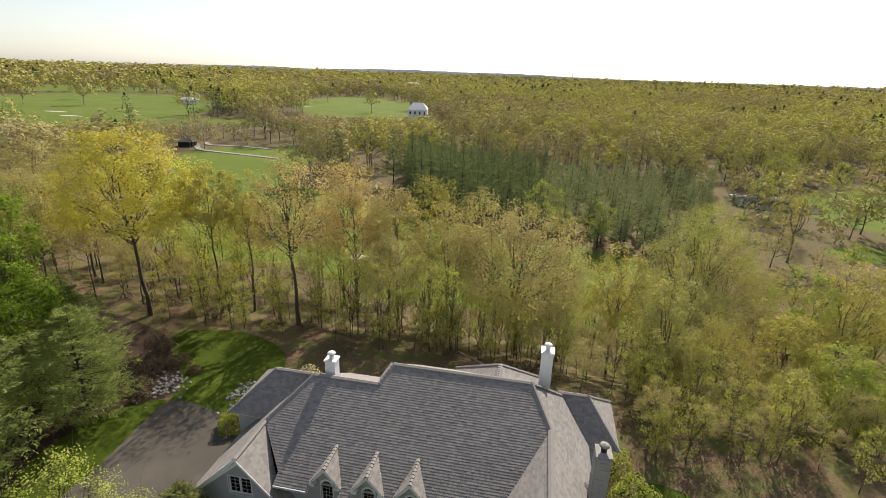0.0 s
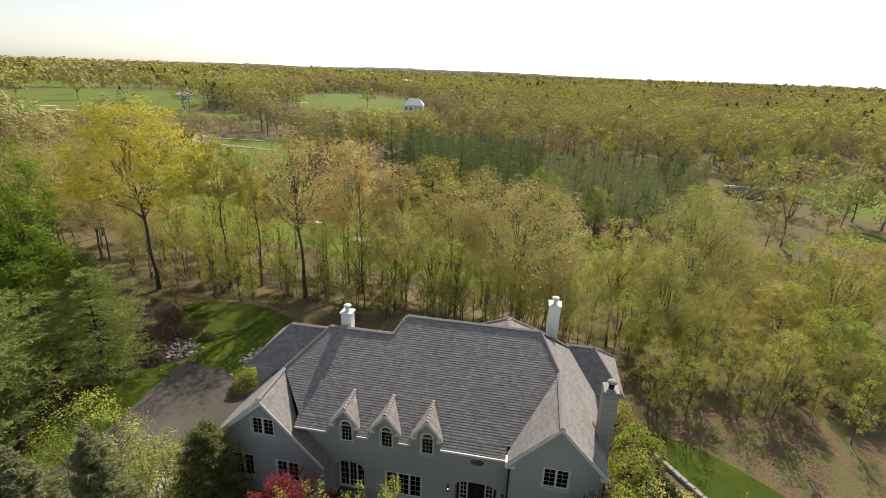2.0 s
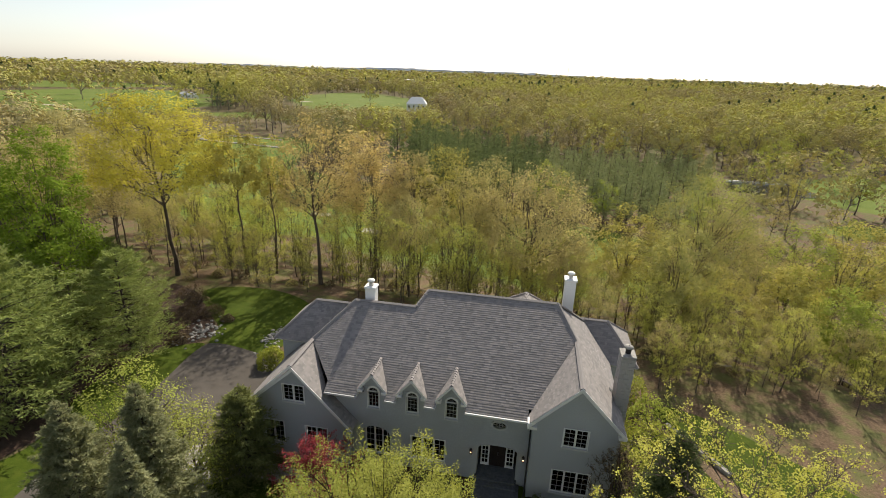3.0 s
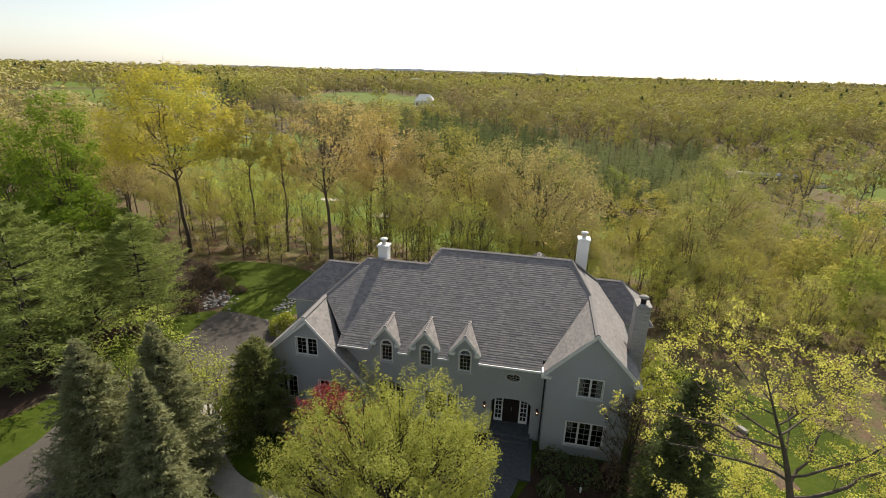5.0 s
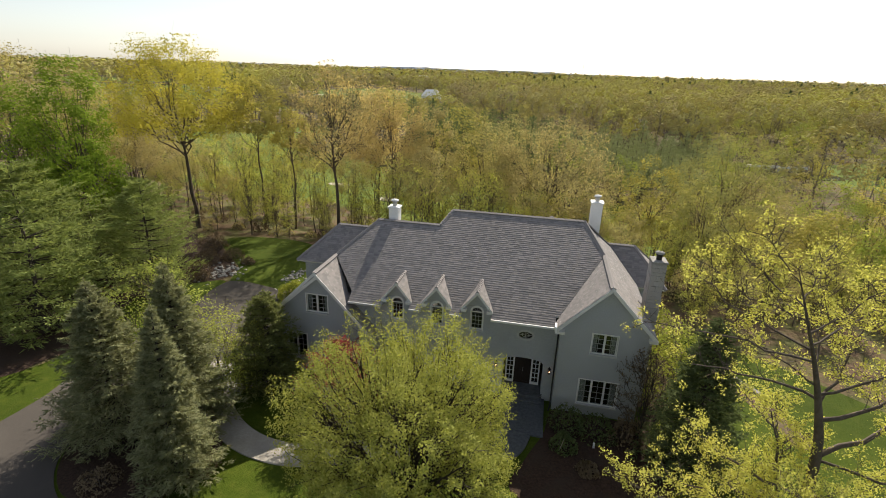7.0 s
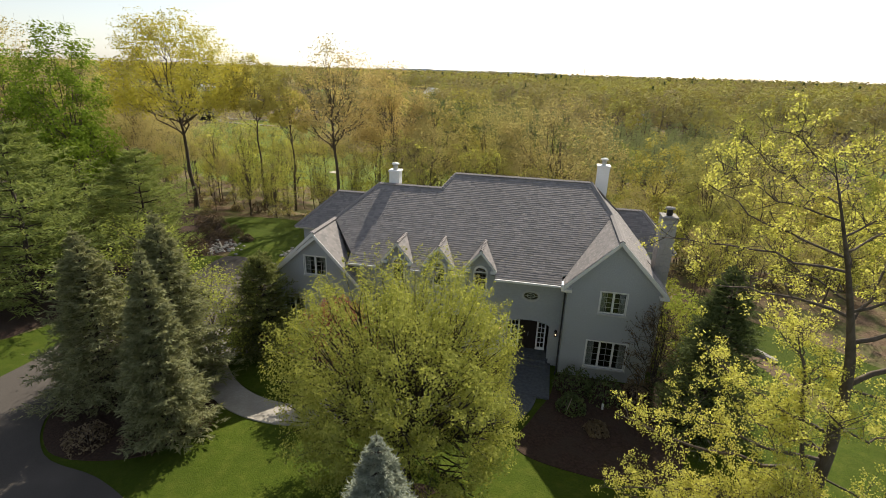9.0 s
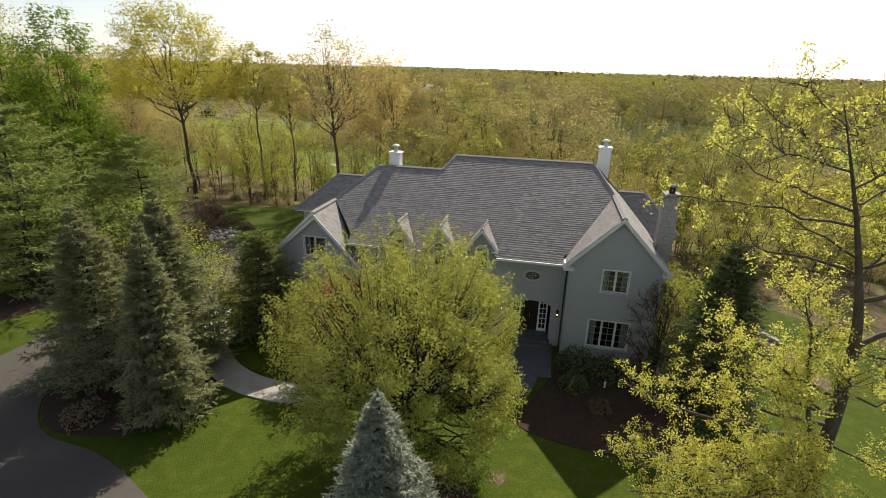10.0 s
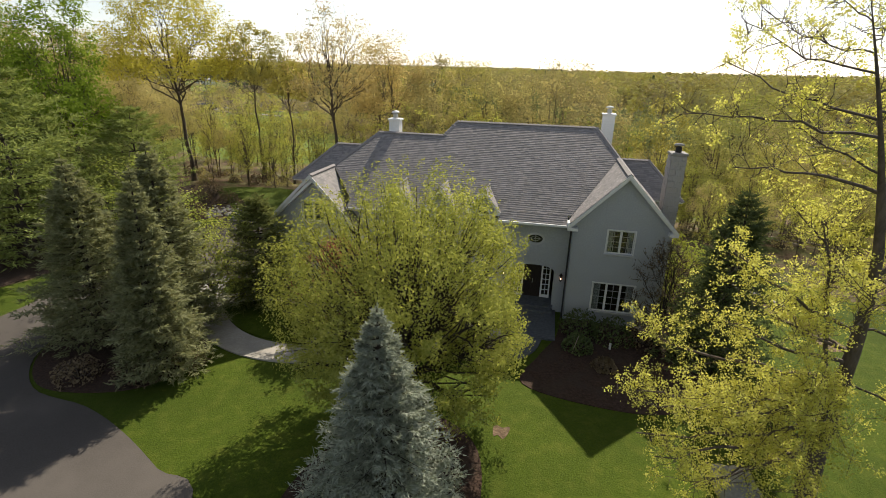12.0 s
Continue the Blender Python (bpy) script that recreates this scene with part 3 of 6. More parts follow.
OPENINGS = (
    (-25, 93, 62, 24, -4), (-62, 112, 44, 26, -40), (-106, 168, 27, 50, 22), (-385, 380, 190, 100, 135), (-250, 262, 46, 18, 0), (-190, 520, 58, 175, 20),
    (-118, 400, 45, 60, 0), (106, 168, 20, 32, -30), (-175, 300, 40, 18, 0), (-640, 560, 170, 60, 20), (84, 121, 16, 7, 0),
)


def open_ground(x, y):
    """Over 0 on the fairways, under 0 in the woods."""
    x, y = np.asarray(x, float), np.asarray(y, float)
    wob = 0.10 * np.sin(x * 0.09) * np.cos(y * 0.075) + 0.06 * np.sin(x * 0.21 + y * 0.17)
    best = np.full(x.shape, -9.0)
    for b in OPENINGS:
        best = np.maximum(best, blob(x, y, *b))
    return best + wob


def build_ground():
    near = np.arange(-90, 91, 2.0)
    far = [95, 101, 109, 118, 128, 140, 155, 172, 190, 210, 235, 262, 292, 325, 365, 410, 460, 520, 590, 670, 770, 890, 1030, 1200, 1400, 1650, 1950, 2300, 2700, 3200, 4000]
    xs = np.array([-v for v in far[::-1]] + list(near) + far, float)
    ys = np.concatenate((np.array([-2000, -900, -400, -200, -100, -60.0]), np.arange(-40, 210, 2.0), np.array([214, 220, 228, 238, 250, 264, 280, 298, 318, 340, 365, 392, 420, 450, 485, 520, 560, 610, 670, 740, 820, 910, 1020, 1160, 1320, 1520, 1780, 2100, 2500, 3000, 3600, 4300.0])))
    gx, gy = np.meshgrid(xs, ys)
    gz = ground_z(gx, gy)
    v = np.column_stack((gx.ravel(), gy.ravel(), gz.ravel()))
    nx, ny = len(xs), len(ys)
    i = np.arange(ny - 1)[:, None] * nx + np.arange(nx - 1)[None, :]
    f = np.stack((i, i + 1, i + nx + 1, i + nx), -1).reshape(-1, 4)
    me = mesh_data("ground", v, f, M_GROUND)
    at = me.attributes.new("grass", "FLOAT", "POINT")
    at.data.foreach_set("value", np.clip(0.5 + 2.0 * open_ground(gx.ravel(), gy.ravel()), 0, 1).astype(np.float32))
    me.polygons.foreach_set("use_smooth", np.ones(len(f), bool))
    tagged(new("ground", me), "rolling ground with leaf litter and mown fairways", "ground", kind="structure")


build_ground()


def smooth_loop(pts, k=6):
    """A closed Catmull-Rom curve through the corner points."""
    p = np.asarray(pts, float)
    n, out = len(p), []
    for i in range(n):
        a, b, c, d = p[i - 1], p[i], p[(i + 1) % n], p[(i + 2) % n]
        for t in np.arange(k) / k:
            out.append(0.5 * (2 * b + (c - a) * t + (2 * a - 5 * b + 4 * c - d) * t * t + (3 * b - a - 3 * c + d) * t ** 3))
    return np.array(out)


def slab(name, loop, z, mat, label, category, depth=0.12, kind="structure", parent=None):
    bm = bmesh.new()
    top = bm.faces.new([bm.verts.new((x, y, z)) for x, y in loop])
    if top.calc_area() and top.normal.z < 0:
        top.normal_flip()
    bm.normal_update()
    if top.normal.z < 0:
        top.normal_flip()
    ext = bmesh.ops.extrude_face_region(bm, geom=[top])
    low = [e for e in ext["geom"] if isinstance(e, bmesh.types.BMVert)]
    for vtx in low:
        vtx.co.z -= depth
    bmesh.ops.recalc_face_normals(bm, faces=bm.faces[:])
    bmesh.ops.triangulate(bm, faces=[q for q in bm.faces if len(q.verts) > 4])
    me = bpy.data.meshes.new(name)
    bm.to_mesh(me)
    bm.free()
    me.materials.append(mat)
    ob = new(name, me)
    if parent is not None:
        ob.parent = parent
        return tagged(ob, label)
    return tagged(ob, label, category, kind=kind)


front = [(-60, -30), (60, -30), (60, 8), (36, 17), (26, 25), (21, 29.4), (18.6, 31.4), (15.6, 33.0), (13.4, 32.8), (12.8, 30), (10, 24), (3, 23), (-8, 23), (-12, 24), (-17, 28), (-22, 26), (-24, 20), (-26, 13), (-40, 4)]
slab("lawn", smooth_loop(front, 4), 0.03, M_LAWN, "bright green mown front lawn in spring", "lawn")
slab("lawn", smooth_loop([(-25.2, 33.2), (-20.5, 32.4), (-18.3, 36.5), (-19.3, 42.2), (-24, 45.2), (-29.5, 45.4), (-33, 43.5), (-30, 39.6), (-26.6, 36.5)]), 0.03, M_LAWN, "small sunny patch of lawn behind the drive", "lawn")
slab("lawn", smooth_loop([(-25.0, 12.0), (-25.2, 18), (-25.0, 25.0), (-25.4, 32.4), (-27.0, 33.0), (-29.8, 30), (-30.4, 25), (-28.8, 20.5), (-29.6, 17), (-34, 12), (-36, 6), (-30, 6)]), 0.035, M_LAWN, "strip of lawn along the asphalt drive", "lawn")
slab("driveway", smooth_loop([(-7.6, 5.9), (-9.9, 7.2), (-12.5, 8.45), (-15, 9.3), (-18.2, 9.8), (-20.6, 12.2), (-21.0, 16), (-19.6, 19.6), (-18.6, 21.1), (-17.0, 21.9), (-15.2, 23.4), (-14.7, 27), (-15.2, 31.8), (-18.9, 32.6), (-24.5, 33.6), (-25.8, 32), (-25.3, 25.3), (-25.9, 18), (-25.7, 15), (-26.5, 11), (-30, 5), (-36, -6), (-30, -14), (-10, -14), (-4, -4)], 5), 0.055, M_ASPHALT, "grey asphalt driveway with a worn surface", "driveway")
slab("mulch_bed", smooth_loop([(-13.4, 11.6), (-13.2, 14.6), (-14.8, 17.2), (-17.0, 19.2), (-19.4, 19.6), (-20.9, 16), (-20.5, 12.3), (-18.2, 10.0), (-15.2, 10.2)]), 0.085, M_MULCH, "brown mulch bed under the spruces", "mulch bed")
slab("mulch_bed", smooth_loop([(-1.8, 12.2), (0.4, 11.0), (1.0, 8), (0.2, 4.4), (-2, 3), (-4.6, 4.4), (-5.2, 7.6), (-4.0, 10.8)]), 0.06, M_MULCH, "brown mulch ring under a blue spruce", "mulch bed")
slab("mulch_bed", smooth_loop([(1.9, 15.2), (5.2, 14.3), (8.0, 14.6), (9.4, 16.4), (10.4, 20), (10.2, 24), (8.6, 22.0), (6, 21.9), (3.9, 22), (3.3, 19.6), (2.5, 17.6)]), 0.06, M_MULCH, "shaded mulch bed along the house front", "mulch bed")
slab("mulch_bed", smooth_loop([(-7.6, 22.6), (-7.8, 20.2), (-4, 19.4), (0.2, 19.8), (0.3, 22.6)]), 0.06, M_MULCH, "shaded mulch bed along the house front", "mulch bed")
slab("mulch_bed", smooth_loop([(-30.4, 12), (-29.4, 18), (-28.6, 21), (-30.2, 25), (-29.7, 30), (-26.6, 33.4), (-26.9, 36.4), (-30.5, 40), (-36, 44), (-48, 44), (-50, 20), (-44, 8), (-36, 6)]), 0.02, M_MULCH, "red-brown mulch under the pines", "mulch bed")


def ribbon(pts, width, k=8):
    """Outline of a path of that width along the points."""
    p = np.asarray(pts, float)
    n, line = len(p), []
    for i in range(n - 1):
        a, b, c, d = p[max(0, i - 1)], p[i], p[i + 1], p[min(n - 1, i + 2)]
        for t in np.arange(k) / k:
            line.append(0.5 * (2 * b + (c - a) * t + (2 * a - 5 * b + 4 * c - d) * t * t + (3 * b - a - 3 * c + d) * t ** 3))
    line.append(p[-1])
    line = np.array(line)
    t = np.gradient(line, axis=0)
    t /= np.linalg.norm(t, axis=1)[:, None]
    w = np.column_stack((-t[:, 1], t[:, 0])) * width / 2
    return np.concatenate((line + w, (line - w)[::-1]))


slab("front_walk", ribbon([(-17.9, 21.6), (-16.9, 19.4), (-15.4, 17.4), (-13.4, 15.75), (-11.2, 14.9), (-8.8, 14.9), (-6.0, 15.9), (-3.0, 17.2), (-0.4, 18.2), (1.2, 19.6)], 1.55), 0.10, M_CONCRETE, "curved pale concrete front walk", "walkway", 0.2)
slab("front_walk", ribbon([(-16.0, 18.9), (-14.2, 20.2), (-12.0, 20.5), (-9.8, 20.0), (-8.2, 18.6), (-7.9, 17.0), (-8.3, 15.6)], 1.3), 0.096, M_CONCRETE, "shaded loop of the concrete front walk", "walkway", 0.2)
slab("garden_bed", smooth_loop([(-14.3, 17.9), (-12.6, 19.3), (-10.6, 19.2), (-9.0, 17.9), (-9.2, 16.2), (-11.2, 15.9), (-13.2, 16.6)]), 0.075, M_LAWN, "dark round island of grass inside the walk", "garden bed")
slab("bare_patch", smooth_loop([(1.0, 12.05), (1.12, 12.2), (1.36, 12.12), (1.62, 12.22), (1.58, 11.8), (1.42, 11.5), (1.22, 11.66), (1.05, 11.6)]), 0.04, M_LITTER, "small bare patch of soil in the lawn", "soil", 0.03)


# ---- house ----
house = thing("house", "large grey stucco two-storey house with a shingled hip roof", "house")
FY, FZ, FS = 22.15, 5.45, 0.64       # front eave line and slope of the main roof


def fz(y):
    return FZ + FS * (y - FY)


def clip_poly(poly, axis, value, keep_above):
    out = []
    for i in range(len(poly)):
        a, b = poly[i - 1], poly[i]
        da, db = a[axis] - value, b[axis] - value
        if not keep_above:
            da, db = -da, -db
        if (da >= 0) != (db >= 0):
            t = da / (da - db)
            out.append((a[0] + (b[0] - a[0]) * t, a[1] + (b[1] - a[1]) * t))
        if db >= 0:
            out.append(b)
    return out


def roof_slope(pts, course=0.16, seed=1, under=0.17, parent=None):
    """A convex roof plane of overlapping shingles, each a small raised tab, on a closed deck."""
    rng = np.random.default_rng(seed)
    p = [Vector(q) for q in pts]
    n = (p[1] - p[0]).cross(p[2] - p[0]).normalized()
    if n.z < 0:
        p.reverse()
        n = -n
    u = Vector((0, 0, 1)).cross(n).normalized()
    v = n.cross(u).normalized()
    o = p[0]
    flat = [((q - o).dot(u), (q - o).dot(v)) for q in p]
    lo, hi = min(q[1] for q in flat), max(q[1] for q in flat)
    verts, faces = [], []
    k, row = lo, 0
    while k < hi - 1e-4:
        top = min(k + course, hi)
        band = clip_poly(clip_poly(flat, 1, k, True), 1, top, False)
        if len(band) >= 3:
            a, b = min(q[0] for q in band), max(q[0] for q in band)
            x = a - rng.uniform(0, 0.3)
            while x < b:
                x1 = x + rng.choice((0.16, 0.22, 0.3, 0.34))
                tab = clip_poly(clip_poly(band, 0, x, True), 0, x1, False)
                x = x1
                if len(tab) < 3:
                    continue
                butt, extra = 0.013, rng.choice((0.0, 0.0, 0.002, 0.004))
                base = len(verts)
                for q in tab:
                    lift = butt * (1 - (q[1] - k) / course) + 0.006 + extra
                    verts.append(o + u * q[0] + v * q[1] + n * lift)
                faces.append(tuple(range(base, base + len(tab))))
                low = [i for i, q in enumerate(tab) if q[1] < k + 1e-4]
                if len(low) == 2:
                    i0, i1 = base + low[0], base + low[1]
                    m0 = len(verts)
                    verts.append(verts[i0] - n * (butt + extra + 0.006))
                    verts.append(verts[i1] - n * (butt + extra + 0.006))
                    faces.append((i0, i1, m0 + 1, m0))
        k = top
        row += 1
    ob = put("roof_slope", [tuple(q) for q in verts], faces, M_SHINGLE, parent or house)
    m = len(p)
    p = [q - n * ((q - o).dot(n) + 0.012) for q in p]
    dv = [tuple(q) for q in p] + [tuple(q - n * under) for q in p]
    df = [tuple(range(m)), tuple(range(2 * m - 1, m - 1, -1))] + [(i, m + i, m + (i + 1) % m, (i + 1) % m) for i in range(m)]
    put("roof_deck", dv, df, M_TRIM, ob, "white fascia and soffit")
    return ob


def cap_line(a, b, parent=None, w=0.15):
    """Overlapping folded cap shingles along a ridge or hip."""
    a, b = Vector(a), Vector(b)
    d = (b - a).normalized()
    s = d.cross(Vector((0, 0, 1))).normalized()
    up = s.cross(d).normalized()
    n = max(1, int((b - a).length / 0.24))
    rng = random.Random(int(a.x * 31 + b.y * 17))
    vs, fs = [], []
    for i in range(n):
        for p, h in ((a + (b - a) * (i / n), 0.075 + rng.uniform(0, 0.012)), (a + (b - a) * ((i + 0.98) / n), 0.05)):
            for sx, dz in ((-w, -0.075), (0, 0), (w, -0.075), (w, -0.12), (-w, -0.12)):
                vs.append(tuple(p + s * sx + up * (h + dz)))
    for q in range(2 * n - 1):
        for j in range(5):
            fs.append((q * 5 + j, q * 5 + (j + 1) % 5, q * 5 + 5 + (j + 1) % 5, q * 5 + 5 + j))
    fs.append((0, 1, 2, 3, 4))
    fs.append(tuple(len(vs) - 1 - j for j in range(5)))
    return put("ridge_cap", vs, fs, M_SHINGLE, parent or house)


RL, SL, SH, RR = (-8.94, 27.83, fz(27.83)), (-4.6, 27.83, fz(27.83)), (-3.97, 29.05, fz(29.05)), (4.83, 29.05, fz(29.05))
VR, GR = (6.13, 26.75, fz(26.75)), (6.13, 21.68, fz(26.75))
VL, GL = (-11.0, 24.98, fz(24.98)), (-11.0, 21.68, fz(24.98))
ES = (GR[2] - 5.62) / (8.80 - 6.13)      # fall of the steep side roofs
WS = (GL[2] - 4.10) / (14.25 - 11.0)
# front slope, above the wall line and in eave strips between the dormers
roof_slope([(-8.6, 22.75, fz(22.75)), (3.7, 22.75, fz(22.75)), (5.6, 26.0, fz(26.0)), VR, RR, SH, (-3.97, 27.83, fz(27.83)), (-4.6, 27.83, fz(27.83))][0:2] + [(4.0, 23.3, fz(23.3)), VR, RR, SH, (-4.6, 27.83, fz(27.83)), (-8.0, 22.75, fz(22.75))], seed=3)
roof_slope([(-8.0, 22.75, fz(22.75)), SL, RL, VL, (-9.05, 22.75, fz(22.75))], seed=4)
for a, b in ((-9.05, -6.98), (-5.20, -4.50), (-2.74, -2.05), (-0.26, 3.42)):
    roof_slope([(a, FY, FZ), (b, FY, FZ), (b, 22.75, fz(22.75)), (a, 22.75, fz(22.75))], seed=int(a * 10) % 97)
# right wing: inner slope, and the outer slope that it shares with the main hip
roof_slope([GR, VR, (3.47, 22.47, fz(22.47)), (3.42, 21.68, 5.50)], seed=5)
ridge_back = (7.07, 31.75, GR[2] - ES * (7.07 - 6.13))
roof_slope([GR, (8.80, 21.68, 5.62), (8.80, 34.0, 5.62), (7.07 + 1.7, 33.4, 5.66), ridge_back, (4.83, 29.05, GR[2] + ES * 1.3), VR][0:3] + [ridge_back, RR, VR], seed=6)
# left wing: outer slope shared with the left hip, and the long inner slope
roof_slope([GL, VL, RL, (-14.25, 27.28, 4.10), (-14.25, 21.68, 4.10)], seed=7)
IS = (GL[2] - 3.12) / (11.0 - 7.15)
roof_slope([GL, (-7.15, 21.68, 3.12), (-7.15, 22.72, 3.12), (-9.15, 22.72, GL[2] - IS * 1.85), VL], seed=8)
# back slopes
roof_slope([RR, (4.83, 36.0, 5.4), (-3.97, 36.0, 5.4), SH], seed=9)
roof_slope([RL, SL, (-4.6, 33.5, 5.47), (-8.94, 33.5, 5.47)], seed=10)
roof_slope([SH, SL, (-7.0, 30.0, 6.4), (-7.0, 36.0, 5.4), (-3.97, 34.0, 7.0)][0:2] + [(-6.9, 31.0, 6.5), (-5.4, 33.2, 7.2)], seed=11)
# rear wing behind the ridge
roof_slope([(2.75, 29.2, 9.28), (2.75, 31.6, 9.28), (-0.9, 36.3, 5.5), (-0.9, 30.0, 5.5)], seed=12)
roof_slope([(2.75, 29.2, 9.28), (2.75, 31.6, 9.28), (6.4, 36.3, 5.5), (6.4, 30.0, 5.5)], seed=13)
roof_slope([(2.75, 31.6, 9.28), (6.4, 36.3, 5.5), (-0.9, 36.3, 5.5)], seed=14)
# east wing
EL, ER = (6.8, 31.8, 7.62), (8.7, 31.8, 7.62)
roof_slope([EL, ER, (10.72, 29.3, 5.5), (6.8, 29.3, 5.5)], seed=15)
roof_slope([ER, (10.77, 34.6, 5.5), (10.72, 29.3, 5.5)], seed=16)
roof_slope([EL, ER, (10.77, 34.6, 5.5), (6.8, 34.6, 5.5)], seed=17)
# garage wing
GAR = (-12.6, 29.4, 7.95)
roof_slope([GAR, (-8.6, 29.4, 7.95), (-8.6, 26.8, 5.78), (-14.92, 26.8, 5.78)], seed=18)
roof_slope([GAR, (-14.92, 26.8, 5.78), (-14.92, 32.0, 5.78)], seed=19)
roof_slope([GAR, (-14.92, 32.0, 5.78), (-8.6, 32.0, 5.78), (-8.6, 29.4, 7.95)], seed=20)
for a, b in ((RL, SL), (SL, SH), (SH, RR), (RR, VR), (VR, GR), (RL, VL), (VL, GL), (RR, ridge_back), (EL, ER), (ER, (10.72, 29.3, 5.5)), (ER, (10.77, 34.6, 5.5)), (GAR, (-9.8, 29.4, 7.95)), (GAR, (-14.92, 26.8, 5.78)), ((2.75, 29.4, 9.28), (2.75, 31.6, 9.28)), ((2.75, 31.6, 9.28), (-0.9, 36.3, 5.5)), ((2.75, 31.6, 9.28), (6.4, 36.3, 5.5))):
    cap_line(a, b)


def wall(outline, origin, along, thick, holes=(), mat=None, name="wall", parent=None):
    """An upright wall: convex outline in (along, up), rectangular holes cut right through."""
    along = Vector(along).normalized()
    out = along.cross(Vector((0, 0, 1))).normalized()
    o = Vector(origin)
    us = sorted({-99.0, 99.0, *[h[0] for h in holes], *[h[1] for h in holes]})
    zs = sorted({-99.0, 99.0, *[h[2] for h in holes], *[h[3] for h in holes]})
    vs, fs = [], []

    def face(poly, off, flip):
        b = len(vs)
        for q in poly:
            vs.append(tuple(o + along * q[0] + Vector((0, 0, q[1])) - out * off))
        idx = list(range(b, b + len(poly)))
        fs.append(tuple(idx[::-1] if flip else idx))

    for i in range(len(us) - 1):
        for j in range(len(zs) - 1):
            cu, cz = (us[i] + us[i + 1]) / 2, (zs[j] + zs[j + 1]) / 2
            if any(h[0] < cu < h[1] and h[2] < cz < h[3] for h in holes):
                continue
            poly = outline
            for ax, val, above in ((0, us[i], True), (0, us[i + 1], False), (1, zs[j], True), (1, zs[j + 1], False)):
                poly = clip_poly(poly, ax, val, above)
                if len(poly) < 3:
                    break
            if len(poly) >= 3:
                face(poly, 0, False)
                face(poly, thick, True)
    for h in holes:
        c = [(h[0], h[2]), (h[1], h[2]), (h[1], h[3]), (h[0], h[3])]
        for i in range(4):
            a, b = c[i], c[(i + 1) % 4]
            q = len(vs)
            for p, off in ((a, 0), (b, 0), (b, thick), (a, thick)):
                vs.append(tuple(o + along * p[0] + Vector((0, 0, p[1])) - out * off))
            fs.append((q, q + 1, q + 2, q + 3))
    for i in range(len(outline)):
        a, b = outline[i - 1], outline[i]
        q = len(vs)
        for p, off in ((a, 0), (b, 0), (b, thick), (a, thick)):
            vs.append(tuple(o + along * p[0] + Vector((0, 0, p[1])) - out * off))
        fs.append((q, q + 1, q + 2, q + 3))
    ob = put(name, vs, fs, mat or M_STUCCO, parent or house)
    bm = bmesh.new()
    bm.from_mesh(ob.data)
    bmesh.ops.remove_doubles(bm, verts=bm.verts[:], dist=0.0005)
    bm.to_mesh(ob.data)
    bm.free()
    return ob


def window(x0, x1, z0, z1, y, sashes, rows, cols, arch=0.0, sill=True, parent=None):
    """White-framed casement window set back in a wall that faces -y."""
    root = new("window")
    root.parent = parent or house
    root.location = (x0, y, z0)
    w, h, fr = x1 - x0, z1 - z0, 0.055
    yb = 0.09
    parts = [box(0, w, yb - 0.05, yb + 0.05, 0, fr), box(0, w, yb - 0.05, yb + 0.05, h - fr, h), box(0, fr, yb - 0.05, yb + 0.05, fr, h - fr), box(w - fr, w, yb - 0.05, yb + 0.05, fr, h - fr)]
    sw = w / sashes
    for i in range(1, sashes):
        parts.append(box(sw * i - 0.055, sw * i + 0.055, yb - 0.055, yb + 0.045, fr, h - fr))
    bevelled("window_frame", parts, M_TRIM, root, 0.006, "white painted frame")
    # casing proud of the wall
    c = 0.055
    bevelled("casing", [box(-c, w + c, -0.03, 0.0, h, h + c), box(-c, 0, -0.03, 0.0, 0, h), box(w, w + c, -0.03, 0.0, 0, h)], M_TRIM, root, 0.005, "white flat casing")
    for i in range(sashes):
        a, b = sw * i + 0.06, sw * (i + 1) - 0.06
        bars = []
        for k in range(1, cols):
            xx = a + (b - a) * k / cols
            bars.append(box(xx - 0.011, xx + 0.011, yb - 0.008, yb + 0.014, fr, h - fr))
        for k in range(1, rows):
            zz = fr + (h - 2 * fr) * k / rows
            bars.append(box(a, b, yb - 0.006, yb + 0.012, zz - 0.011, zz + 0.011))
        if bars:
            v, f = join(bars)
            put("glazing_grid", v, f, M_MUNTIN, root)
        v, f = box(a - 0.01, b + 0.01, yb + 0.016, yb + 0.022, fr - 0.01, h - fr + 0.01)
        g = put("pane", v, f, M_GLASS, root, "dark reflective glass")
        g.visible_shadow = False
    for x_in in (0.07, w - 0.07 - 0.16 * w) if sashes > 1 and not arch else ():
        k = 12
        fold = [(x_in + 0.16 * w * j / k, yb + 0.09 + 0.025 * math.sin(j * 1.9), z_c) for z_c in (fr, h - fr) for j in range(k + 1)]
        put("curtain", fold, [(j, j + 1, k + 2 + j, k + 1 + j) for j in range(k)], M_TRIM, root, "pale gathered curtain")
    if sill:
        bevelled("window_sill", [box(-0.09, w + 0.09, -0.09, 0.05, -0.09, -0.001)], M_GREYTRIM, root, 0.01, "grey stone sill")
    return root


W_R = [(5.49, 6.85, 4.15, 5.42), (5.1, 7.26, 0.76, 2.42)]
W_L = [(-11.77, -10.36, 4.43, 5.66), (-13.3, -11.9, 1.08, 2.78), (-10.4, -8.94, 1.2, 2.72)]
DX = (-6.08, -3.6, -1.15)
